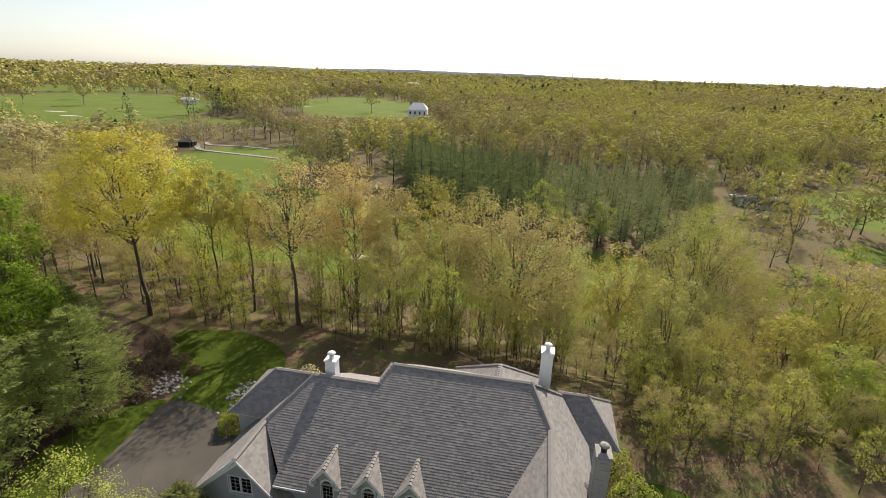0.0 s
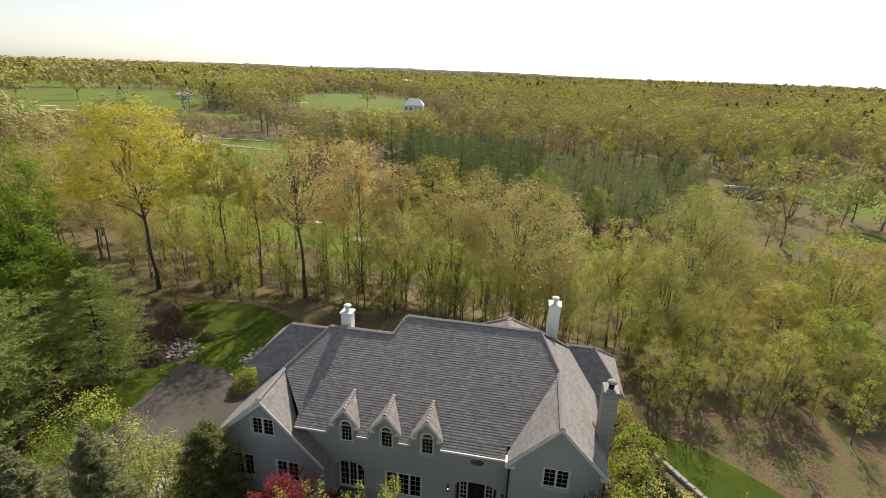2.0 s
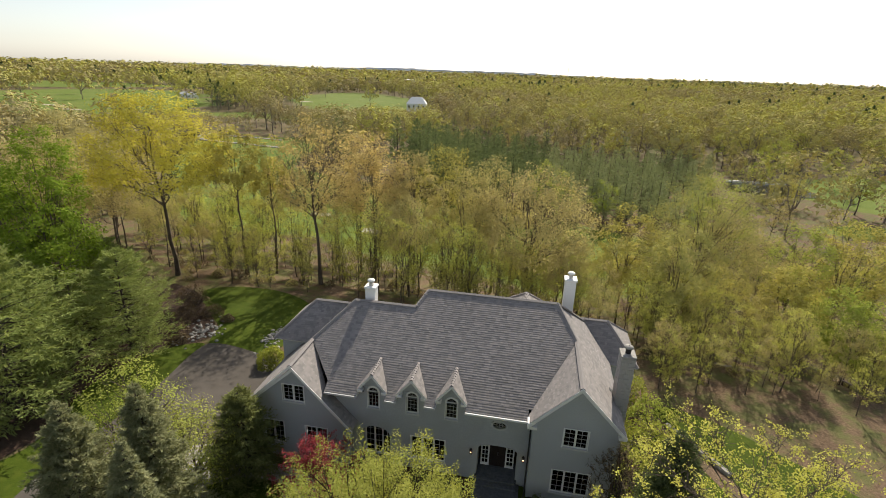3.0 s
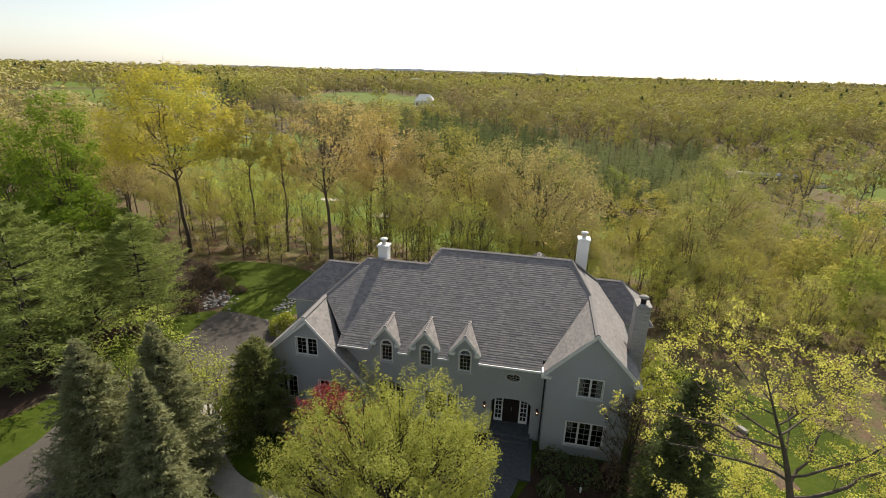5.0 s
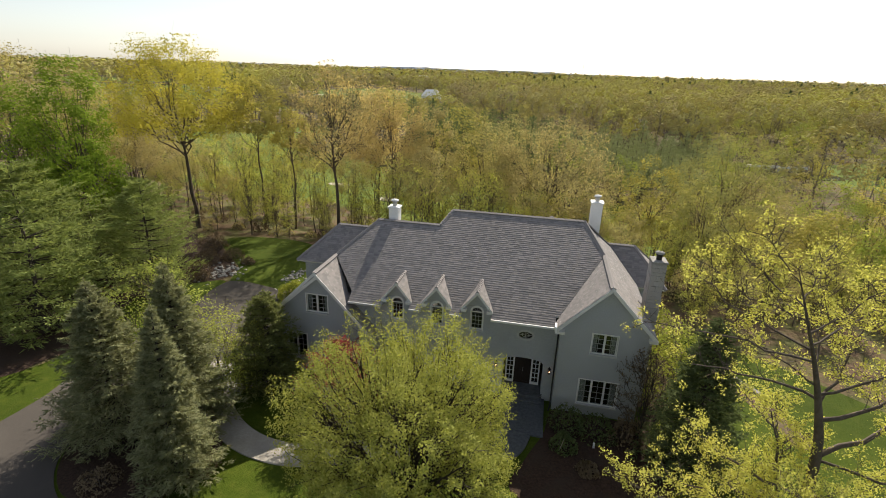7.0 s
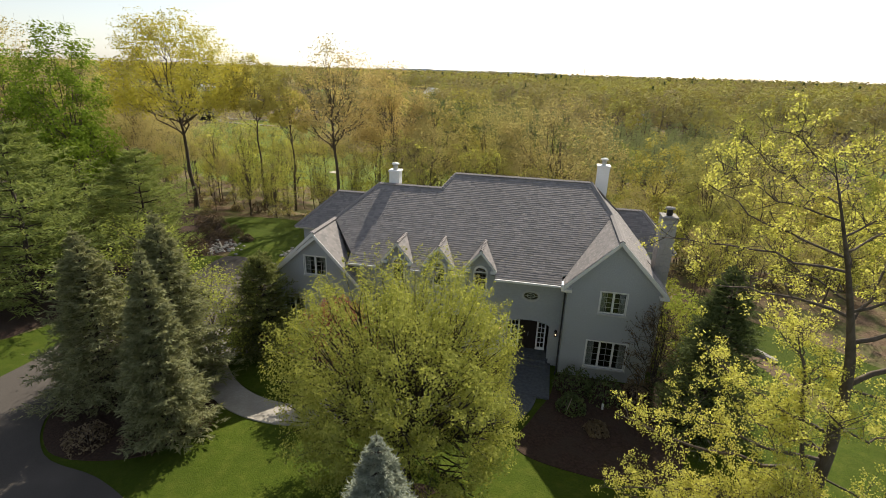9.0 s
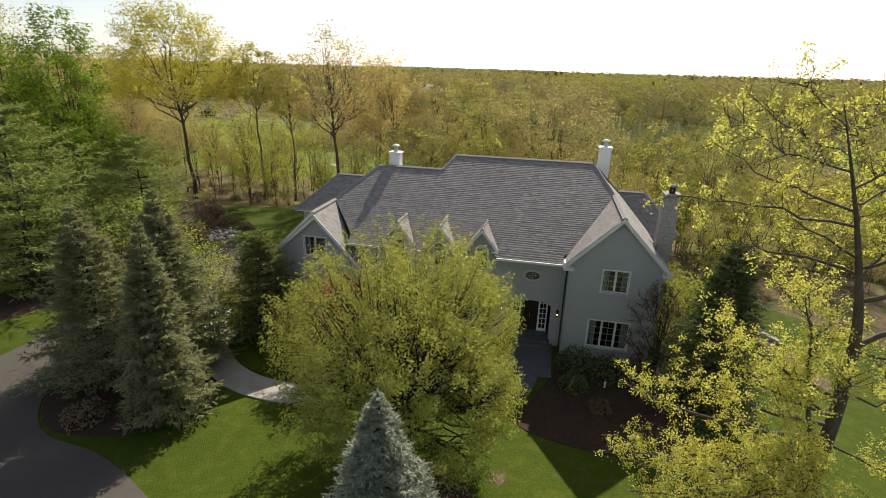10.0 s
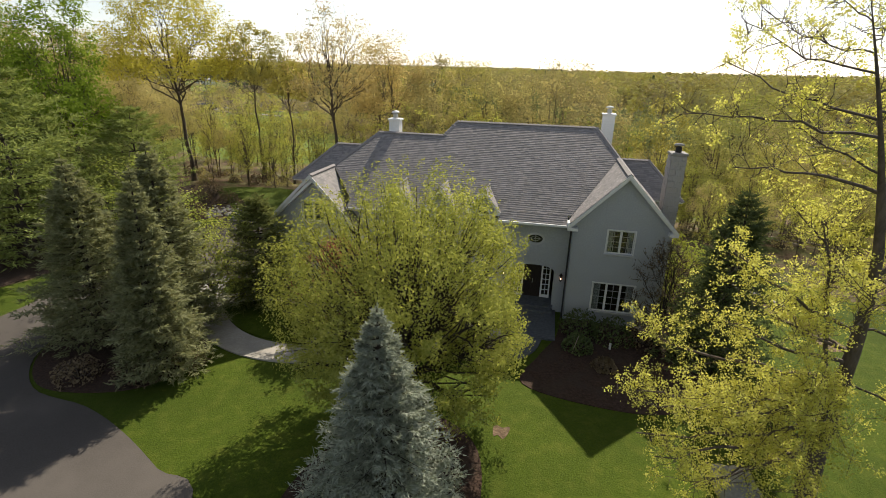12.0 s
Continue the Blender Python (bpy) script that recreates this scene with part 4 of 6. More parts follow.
# right wing
wall([(3.72, -0.2), (8.45, -0.2), (8.45, 5.85), (6.13, GR[2] - 0.12), (3.72, 5.68)], (0, 22.0, 0), (1, 0, 0), 0.28, W_R)
wall([(22.28, -0.2), (34.2, -0.2), (34.2, 5.7), (22.28, 5.7)], (8.45, 0, 0), (0, 1, 0), 0.28)
wall([(-22.75, -0.2), (-22.28, -0.2), (-22.28, 5.6), (-22.75, 5.6)], (3.72, 0, 0), (0, -1, 0), 0.28)
# left wing
wall([(-14.0, -0.2), (-7.6, -0.2), (-7.6, 3.45), (-11.0, GL[2] - 0.12), (-14.0, 4.2)], (0, 22.0, 0), (1, 0, 0), 0.28, W_L)
wall([(-31.5, -0.2), (-22.28, -0.2), (-22.28, 4.2), (-31.5, 4.2)], (-14.0, 0, 0), (0, -1, 0), 0.28)
wall([(22.28, -0.2), (22.75, -0.2), (22.75, 3.45), (22.28, 3.45)], (-7.6, 0, 0), (0, 1, 0), 0.28)
# main front with the two recesses; the dormer windows cut up through the eave
ENT, ARC = (0.60, 3.02), (-6.92, -5.02)
W_M = [(-3.65, -1.46, 0.9, 2.58)]
holes = W_M + [(ENT[0], ENT[1], 0.42, 2.82), (ARC[0], ARC[1], 0.1, 2.85), (1.33, 2.29, 4.05, 4.67)]
wall([(-9.2, -0.2), (3.72, -0.2), (3.72, 5.35), (-9.2, 5.35)], (0, 22.75, 0), (1, 0, 0), 0.28, holes + [(x - 0.36, x + 0.36, 4.3, 5.35) for x in DX])
# garage wing, east wing and back
wall([(-14.5, -0.2), (-8.6, -0.2), (-8.6, 5.7), (-14.5, 5.7)], (0, 27.3, 0), (1, 0, 0), 0.28)
wall([(-31.6, -0.2), (-27.58, -0.2), (-27.58, 5.7), (-31.6, 5.7)], (-14.5, 0, 0), (0, -1, 0), 0.28)
wall([(-10.4, -0.2), (4.6, -0.2), (4.6, 5.4), (-10.4, 5.4)], (0, 34.2, 0), (-1, 0, 0), 0.28)
wall([(4.6, -0.2), (14.22, -0.2), (14.22, 5.6), (4.6, 5.6)], (0, 31.7, 0), (-1, 0, 0), 0.28)
wall([(-33.92, -0.2), (-31.7, -0.2), (-31.7, 5.4), (-33.92, 5.4)], (-4.6, 0, 0), (0, -1, 0), 0.28)
wall([(29.98, -0.2), (33.9, -0.2), (33.9, 5.5), (29.98, 5.5)], (10.4, 0, 0), (0, 1, 0), 0.28)
wall([(8.45, -0.2), (10.4, -0.2), (10.4, 5.5), (8.45, 5.5)], (0, 29.7, 0), (1, 0, 0), 0.28)
v, f = box(-13.6, 8.1, 24.2, 33.8, 2.75, 2.95)
put("upper_floor", v, f, M_DOOR, house)
for x0, x1, z0, z1 in W_R + W_L:
    wide = x1 - x0 > 1.8
    window(x0, x1, z0, z1, 22.0, 3 if wide else 2, 4, 2)
for x0, x1, z0, z1 in W_M:
    window(x0, x1, z0, z1, 22.75, 3, 4, 2)


def oval_window(cx, cz, rx, rz, y):
    root = new("oval_window")
    root.parent = house
    root.location = (cx, y, cz)
    k = 32
    ang = [2 * math.pi * i / k for i in range(k)]

    def ring(a, b, y0, y1):
        vs, fs = [], []
        for r, yy in ((b, y0), (a, y0), (a, y1), (b, y1)):
            vs += [((rx + r) * math.cos(t), yy, (rz + r) * math.sin(t)) for t in ang]
        for q in range(4):
            for i in range(k):
                n = (i + 1) % k
                fs.append((q * k + i, q * k + n, ((q + 1) % 4) * k + n, ((q + 1) % 4) * k + i))
        return vs, fs
    put("window_frame", *ring(-0.055, 0.06, -0.05, 0.07), M_GREYTRIM, root, "moulded oval frame")
    # spandrels close the square hole round the oval
    vs = [((rx + 0.04) * math.cos(t), 0.012, (rz + 0.04) * math.sin(t)) for t in ang] + [((rx + 0.3) * math.copysign(min(1, abs(math.cos(t)) * 1.42), math.cos(t)), 0.012, (rz + 0.2) * math.copysign(min(1, abs(math.sin(t)) * 1.42), math.sin(t))) for t in ang]
    put("spandrel", vs, [(i, (i + 1) % k, k + (i + 1) % k, k + i) for i in range(k)], M_STUCCO, root)
    vs = [(0, 0.03, 0)] + [(rx * math.cos(t), 0.03, rz * math.sin(t)) for t in ang]
    put("pane", vs, [(0, 1 + i, 1 + (i + 1) % k) for i in range(k)], M_GLASS, root, "leaded oval glass").visible_shadow = False
    bars = [box(-0.012, 0.012, 0.012, 0.026, -rz, rz), box(-rx, rx, 0.012, 0.026, -0.012, 0.012)]
    put("glazing_grid", *join(bars), M_GREYTRIM, root)
    put("inner_ring", *[[tuple(c * (0.5 if i != 1 else 1) for i, c in enumerate(p)) for p in ring(-0.05, 0.0, 0.012, 0.026)[0]], ring(0, 0, 0, 0)[1]], M_GREYTRIM, root)


oval_window(1.81, 4.36, 0.46, 0.29, 22.75)


def arch_filler(x0, x1, z0, rise, y0, y1, mat, name, parent, k=14):
    """The solid above a segmental arch, filling a square hole's top."""
    vs, fs = [], []
    top = z0 + rise
    for i in range(k + 1):
        t = -1 + 2 * i / k
        x = (x0 + x1) / 2 + t * (x1 - x0) / 2
        z = z0 + rise * math.sqrt(max(0.0, 1 - t * t))
        for y in (y0, y1):
            vs += [(x, y, z), (x, y, top + 0.01)]
    for i in range(k):
        a, b = 4 * i, 4 * i + 4
        fs += [(a, b, b + 1, a + 1), (a + 2, a + 3, b + 3, b + 2), (a, a + 2, b + 2, b)]
    return put(name, vs, fs, mat, parent)


for i, xc in enumerate(DX):
    dormer = new("dormer")
    dormer.parent = house
    hw, zt = 0.72, 6.9
    sl = 1.235
    z_arch = 5.47
    wall([(xc - 0.62, 5.35), (xc + 0.62, 5.35), (xc + 0.62, zt - sl * 0.62 - 0.08), (xc, zt - 0.1), (xc - 0.62, zt - sl * 0.62 - 0.08)], (0, 22.75, 0), (1, 0, 0), 0.2, [(xc - 0.36, xc + 0.36, 5.35, 5.83)], parent=dormer)
    for sgn in (-1, 1):
        a = (xc + sgn * 0.62, 22.75, 5.3)
        put("cheek", [(xc + sgn * 0.62, 22.95, 5.3), (xc + sgn * 0.62, 22.95, 6.05), (xc + sgn * 0.62, 23.4, 6.1), (xc + sgn * 0.62, 23.4, 5.9), (xc + sgn * 0.5, 22.95, 5.3), (xc + sgn * 0.5, 22.95, 6.05), (xc + sgn * 0.5, 23.4, 6.1), (xc + sgn * 0.5, 23.4, 5.9)], [(0, 1, 2, 3), (4, 7, 6, 5), (0, 4, 5, 1), (1, 5, 6, 2), (2, 6, 7, 3), (3, 7, 4, 0)], M_STUCCO, dormer)
        ze = 5.76
        yb = FY + (ze - FZ) / FS
        yr = FY + (zt - FZ) / FS
        roof_slope([(xc, 22.42, zt), (xc + sgn * 0.93, 22.42, ze), (xc + sgn * 0.93, yb, ze), (xc, yr, zt)], 0.16, 30 + 2 * i + sgn, 0.09, dormer)
        # raking board and the returned foot
        d = Vector((sgn * 0.93, 0, ze - zt)).normalized()
        nrm = Vector((d.z * sgn, 0, -d.x * sgn)) * -1
        if nrm.z > 0:
            nrm = -nrm
        p0, p1 = Vector((xc, 22.40, zt - 0.01)), Vector((xc + sgn * 0.95, 22.40, ze - 0.02))
        vs = [p0, p1, p1 + Vector((0, 0, -0.17)), p0 + Vector((0, 0, -0.2))]
        vs = [tuple(q) for q in vs] + [tuple(q + Vector((0, 0.05, 0))) for q in vs]
        put("rake_board", vs, [(0, 1, 2, 3), (7, 6, 5, 4), (0, 4, 5, 1), (1, 5, 6, 2), (2, 6, 7, 3), (3, 7, 4, 0)], M_TRIM, dormer, "pale painted rake board")
        bevelled("eave_return", [box(*sorted((xc + sgn * 0.60, xc + sgn * 0.95)), 22.38, 22.75, ze - 0.2, ze - 0.02)], M_TRIM, dormer, 0.01, "pale boxed eave return")
    cap_line((xc, 22.42, zt), (xc, FY + (zt - FZ) / FS, zt), dormer, 0.11)
    window(xc - 0.36, xc + 0.36, 4.3, z_arch, 22.75, 1, 4, 3, parent=dormer)
    # half-round fanlight over the sash
    fan = new("fanlight")
    fan.parent = dormer
    k = 12
    arc = [math.pi * j / k for j in range(k + 1)]
    vs = [(xc, 22.85, z_arch)] + [(xc + 0.34 * math.cos(t), 22.85, z_arch + 0.34 * math.sin(t)) for t in arc]
    put("pane", vs, [(0, j + 1, j + 2) for j in range(k)], M_GLASS, fan, "dark reflective glass").visible_shadow = False
    vs, fs = [], []
    for t in arc:
        for r, y in ((0.30, 22.74), (0.42, 22.74), (0.42, 22.86), (0.30, 22.86)):
            vs.append((xc + r * math.cos(t), y, z_arch + r * math.sin(t)))
    for j in range(k):
        for q in range(4):
            fs.append((4 * j + q, 4 * j + (q + 1) % 4, 4 * j + 4 + (q + 1) % 4, 4 * j + 4 + q))
    put("window_frame", vs, fs, M_TRIM, fan, "white half-round frame")
    rays = []
    for t in (0.25, 0.5, 0.75):
        a = math.pi * t
        q0, q1 = Vector((xc, 22.835, z_arch)), Vector((xc + 0.32 * math.cos(a), 22.835, z_arch + 0.32 * math.sin(a)))
        rays.append(tube(np.array((q0, q1)), (0.012, 0.012), 4))
    put("glazing_grid", *join_np(rays), M_GREYTRIM, fan)
    arch_filler(xc - 0.36, xc + 0.36, z_arch, 0.37, 22.752, 22.93, M_STUCCO, "spandrel", dormer)


def rake(p0, p1, y, drop=0.2, name="rake_board"):
    vs = [(p0[0], y, p0[1]), (p1[0], y, p1[1]), (p1[0], y, p1[1] - drop), (p0[0], y, p0[1] - drop)]
    vs += [(a, y + 0.06, c) for a, b, c in vs]
    put(name, vs, [(0, 1, 2, 3), (7, 6, 5, 4), (0, 4, 5, 1), (1, 5, 6, 2), (2, 6, 7, 3), (3, 7, 4, 0)], M_TRIM, house, "pale painted rake board")


rake((6.13, GR[2] + 0.02), (8.83, 5.60), 21.64)
rake((6.13, GR[2] + 0.02), (3.40, 5.48), 21.64)
rake((-11.0, GL[2] + 0.02), (-14.28, 4.08), 21.64)
rake((-11.0, GL[2] + 0.02), (-7.12, 3.10), 21.64)
for a, b in ((-9.05, -6.98), (-5.20, -4.50), (-2.74, -2.05), (-0.26, 3.44)):
    bevelled("gutter", [box(a, b, FY - 0.13, FY - 0.01, FZ - 0.14, FZ - 0.01)], M_TRIM if b > 3 else M_GREYTRIM, house, 0.02, "painted metal gutter")
    bevelled("soffit", [box(a, b, FY, 22.75, FZ - 0.16, FZ - 0.10)], M_TRIM, house, 0.005)
bevelled("eave_return", [box(3.38, 3.50, 21.62, 22.2, 5.36, 5.72)], M_WHITE, house, 0.02, "white end board of the gutter")
bevelled("eave_return", [box(3.44, 3.95, 21.66, 22.0, 5.28, 5.46)], M_TRIM, house, 0.01)
bevelled("eave_return", [box(8.40, 8.84, 21.66, 22.3, 5.40, 5.58)], M_TRIM, house, 0.01)
put("downspout", *tube(np.array(((3.62, 21.94, 5.4), (3.62, 21.94, 0.25), (3.55, 21.7, 0.1))), (0.05, 0.05, 0.05), 6), M_DARK, house, "dark metal downspout")


# ---- entrances ----
def recess(x0, x1, z0, z1, depth, floor, rise):
    """Back, sides and ceiling of a recessed porch behind a hole in the front wall."""
    y0, y1 = 23.03, 22.75 + depth
    parts = [box(x0 - 0.2, x0 - 0.002, y0, y1 + 0.2, floor, z1 + 0.1), box(x1 + 0.002, x1 + 0.2, y0, y1 + 0.2, floor, z1 + 0.1), box(x0 - 0.2, x1 + 0.2, y0, y1 + 0.2, z1 + 0.004, z1 + 0.2)]
    put("porch_recess", *join(parts), M_STUCCO, house)
    arch_filler(x0, x1, z1 - rise, rise, 22.753, 23.02, M_STUCCO, "arch", house)


recess(ENT[0], ENT[1], 0.42, 2.82, 1.05, 0.3, 0.30)
recess(ARC[0], ARC[1], 0.1, 2.85, 0.75, 0.0, 0.55)
put("porch_floor", *box(ENT[0] - 0.1, ENT[1] + 0.1, 22.70, 24.1, 0.30, 0.45), M_SLATE, house, "dark slate porch floor")
put("porch_floor", *box(ARC[0] - 0.1, ARC[1] + 0.1, 22.70, 23.8, -0.05, 0.12), M_SLATE, house, "dark slate porch floor")
ent = new("front_door")
ent.parent = house
yd = 23.62
bevelled("door_frame", [box(0.75, 0.84, yd, yd + 0.1, 0.45, 2.6), box(1.20, 1.30, yd, yd + 0.1, 0.45, 2.6), box(2.32, 2.42, yd, yd + 0.1, 0.45, 2.6), box(2.78, 2.87, yd, yd + 0.1, 0.45, 2.6), box(0.75, 2.87, yd, yd + 0.1, 2.6, 2.72), box(0.84, 1.20, yd, yd + 0.1, 0.45, 0.62), box(2.42, 2.78, yd, yd + 0.1, 0.45, 0.62)], M_WHITE, ent, 0.008, "white door frame with sidelights")
v, f = box(1.30, 2.32, yd + 0.03, yd + 0.09, 0.46, 2.6)
leafp = put("door_leaf", v, f, M_DOOR, ent, "dark stained arched double door")
bevelled("door_panel", [box(1.40, 1.76, yd + 0.012, yd + 0.03, 0.6, 1.3), box(1.86, 2.22, yd + 0.012, yd + 0.03, 0.6, 1.3), box(1.40, 1.76, yd + 0.012, yd + 0.03, 1.4, 2.45), box(1.86, 2.22, yd + 0.012, yd + 0.03, 1.4, 2.45)], M_DOOR, leafp, 0.008)
put("handle", *tube(np.array(((1.84, yd - 0.02, 1.35), (1.84, yd - 0.05, 1.45), (1.84, yd - 0.02, 1.6))), (0.015, 0.015, 0.015), 6), M_FLASH, leafp, "metal pull handle")
for x0, x1 in ((0.84, 1.20), (2.42, 2.78)):
    put("sidelight", *box(x0, x1, yd + 0.05, yd + 0.056, 0.62, 2.6), M_GLASS, ent, "dark glass sidelight").visible_shadow = False
    bars = [box((x0 + x1) / 2 - 0.018, (x0 + x1) / 2 + 0.018, yd + 0.02, yd + 0.046, 0.62, 2.6)] + [box(x0, x1, yd + 0.02, yd + 0.046, 0.62 + 0.33 * k - 0.018, 0.62 + 0.33 * k + 0.018) for k in range(1, 6)]
    put("glazing_grid", *join(bars), M_WHITE, ent)
fd = new("french_door")
fd.parent = house
ya = 23.38
bevelled("door_frame", [box(-6.90, -6.80, ya, ya + 0.1, 0.12, 2.7), box(-6.28, -6.18, ya, ya + 0.1, 0.12, 2.7), box(-5.76, -5.66, ya, ya + 0.1, 0.12, 2.7), box(-5.14, -5.04, ya, ya + 0.1, 0.12, 2.7), box(-6.90, -5.04, ya, ya + 0.1, 2.6, 2.7), box(-6.80, -5.14, ya, ya + 0.1, 0.12, 0.3)], M_WHITE, fd, 0.008, "white frame of the garden doors")
for x0, x1 in ((-6.80, -6.28), (-6.18, -5.76), (-5.66, -5.14)):
    put("pane", *box(x0, x1, ya + 0.05, ya + 0.056, 0.3, 2.6), M_GLASS, fd, "dark glass").visible_shadow = False
    put("glazing_grid", *join([box((x0 + x1) / 2 - 0.012, (x0 + x1) / 2 + 0.012, ya + 0.02, ya + 0.046, 0.3, 2.6)] + [box(x0, x1, ya + 0.02, ya + 0.046, 0.3 + 0.46 * k - 0.012, 0.3 + 0.46 * k + 0.012) for k in range(1, 5)]), M_GREYTRIM, fd)

# porch steps and paved landing
steps = thing("porch_steps", "dark slate entrance steps and landing", "steps")
bevelled("landing", [box(0.5, 3.3, 19.3, 22.74, -0.05, 0.15)], M_SLATE, steps, 0.015)
bevelled("step", [box(0.55, 3.1, 22.05, 22.70, 0.151, 0.30)], M_SLATE, steps, 0.015)
bevelled("step", [box(0.62, 3.0, 22.40, 22.695, 0.301, 0.45)], M_SLATE, steps, 0.015)
slab("entry_path", ribbon([(1.9, 19.4), (1.6, 18.3), (0.9, 17.5), (-0.5, 17.0)], 1.5), 0.12, M_SLATE, "dark slate path to the porch", "walkway", 0.2)


def wall_lamp(x, z):
    lamp = thing("wall_lantern", "small black wall lantern, lit, beside the door", "lamp", "lanterns beside the door")
    lamp.location = (x, 22.75, z)
    put("bracket", *join([box(-0.04, 0.04, -0.02, 0.0, -0.15, 0.1), box(-0.015, 0.015, -0.14, -0.02, 0.14, 0.17)]), M_DARK, lamp)
    cage = [tube(np.array(((0, -0.13, 0.17), (0, -0.13, 0.30))), (0.10, 0.015), 6), tube(np.array(((0, -0.13, -0.20), (0, -0.13, -0.16))), (0.03, 0.075), 6)]
    for i in range(6):
        a = i * math.pi / 3
        cage.append(tube(np.array(((0.07 * math.cos(a), -0.13 + 0.07 * math.sin(a), -0.16), (0.09 * math.cos(a), -0.13 + 0.09 * math.sin(a), 0.17))), (0.008, 0.008), 4))
    put("cage", *join_np(cage), M_DARK, lamp, "black metal cage")
    put("bulb", *tube(np.array(((0, -0.13, -0.1), (0, -0.13, -0.05), (0, -0.13, 0.0))), (0.01, 0.035, 0.01), 6), M_LAMP, lamp, "glowing bulb")


wall_lamp(0.2, 2.2)
wall_lamp(3.40, 2.2)


# ---- chimneys ----
def chimney(x0, x1, y0, y1, z0, z1, mat, label, stone=False, pot=0.3):
    ch = new("chimney")
    ch.parent = house
    tagged(ch, label)
    bevelled("shaft", [box(x0, x1, y0, y1, z0, z1)], mat, ch, 0.03 if stone else 0.012)
    bevelled("cap", [box(x0 - 0.07, x1 + 0.07, y0 - 0.07, y1 + 0.07, z1, z1 + 0.12)], M_WHITE if not stone else M_ROCK, ch, 0.02, "pale cap slab")
    cx, cy = (x0 + x1) / 2, (y0 + y1) / 2
    put("flue", *tube(np.array(((cx, cy, z1 + 0.1), (cx, cy, z1 + 0.12 + pot))), (0.16, 0.16), 10), M_FLASH if not stone else M_DARK, ch, "metal flue")
    put("flue_cover", *tube(np.array(((cx, cy, z1 + 0.14 + pot), (cx, cy, z1 + 0.18 + pot), (cx, cy, z1 + 0.26 + pot), (cx, cy, z1 + 0.32 + pot))), (0.02, 0.28, 0.24, 0.03), 12), M_WHITE if not stone else M_ROCK, ch, "round flue cover")
    return ch


chimney(-8.42, -7.72, 28.25, 28.95, 7.0, 9.80, M_WHITE, "white sided chimney with a metal flue")
chimney(5.40, 6.16, 31.7, 32.5, 5.0, 10.42, M_WHITE, "tall white sided chimney with a metal flue")
stone_ch = chimney(8.42, 9.14, 24.25, 25.15, -0.2, 9.1, M_STONE, "grey stone chimney against the side wall", True)
rs = random.Random(5)
blocks = [mesh_data("stone_block", *box(-0.5, 0.5, -0.5, 0.5, -0.5, 0.5), M_STONE)]
z = 0.0
while z < 9.0:
    hgt = rs.choice((0.2, 0.26, 0.32))
    hgt = min(hgt, 9.08 - z)
    for face, span in (("f", 0.72), ("w", 0.9), ("e", 0.9)):
        u = 0.0
        while u < span - 0.02:
            w = min(rs.uniform(0.2, 0.46), span - u)
            if span - u - w < 0.1:
                w = span - u
            b = new("stone", blocks[0])
            b.parent = stone_ch
            d = rs.uniform(0.03, 0.06)
            if face == "f":
                b.matrix_basis = Matrix.Translation((8.42 + u + w / 2, 24.25, z + hgt / 2)) @ Matrix.Diagonal((w - 0.02, d * 2, hgt - 0.02, 1))
            else:
                xx = 8.42 if face == "w" else 9.14
                b.matrix_basis = Matrix.Translation((xx, 24.25 + u + w / 2, z + hgt / 2)) @ Matrix.Diagonal((d * 2, w - 0.02, hgt - 0.02, 1))
            u += w
    z += hgt
# sloped shoulder of the chimney
put("chimney_saddle", [(8.2, 25.15, 6.3), (8.8, 25.15, 5.7), (9.2, 25.15, 5.5), (8.2, 26.2, 6.2), (8.8, 26.2, 5.6), (9.2, 26.2, 5.45), (8.2, 25.15, 5.3), (9.2, 25.15, 5.3), (8.2, 26.2, 5.3), (9.2, 26.2, 5.3)], [(0, 1, 4, 3), (1, 2, 5, 4), (6, 7, 2, 1, 0), (8, 3, 4, 5, 9), (2, 7, 9, 5), (0, 3, 8, 6)], M_ROOFDARK, stone_ch)


# ---- planting near the house ----
make_tree("pear_tree", "rounded ornamental tree with fresh yellow-green leaves on the front lawn", crown_tree(11, 9.25, 4.55, 0.17, 34, 860, 140, 0.078, 0.20, low=-0.72, wide=0.36, puff=0.046, rise=(0.0, 0.06), bow=-0.05, twigs=3, inside=0.34, skirt=1.12, shoot=0.62, loose=0.6), L_ROUND, M_DARKBARK, at=(-2.65, 12.3, 0))
make_tree("blue_spruce", "blue-grey spruce standing in a mulch ring", bough_tree(12, 8.2, 2.9, 46, 17, 21, 5, 0.15, 0.042, 0.22, 0.22, 0.03, power=1.05, jag=0.34), L_BLUE, M_DARKBARK, at=(-1.35, 5.6, 0))
for i, (x, y, h, r, pw) in enumerate(((-19.0, 14.1, 9.1, 3.3, 1.0), (-15.5, 15.2, 9.9, 2.6, 0.9), (-13.7, 12.2, 9.3, 2.0, 0.95))):
    make_tree("spruce_tree", "dense grey-green spruce in a mulch bed by the drive", bough_tree(20 + i, h, r, 36, 14, 22, 5, 0.21, 0.062, 0.26, 0.24, 0.05, power=pw, jag=0.36), L_SPRUCE, M_DARKBARK, "spruces by the drive", at=(x, y, 0))
make_tree("spring_tree", "slender yellow-green tree behind the spruces", crown_tree(31, 8.4, 3.0, 0.12, 16, 130, 60, 0.12, 0.10, low=-0.7, puff=0.13, rise=(0.0, 0.12), bow=-0.04, tri=False), L_GREEN, at=(-19.4, 18.4, 0))
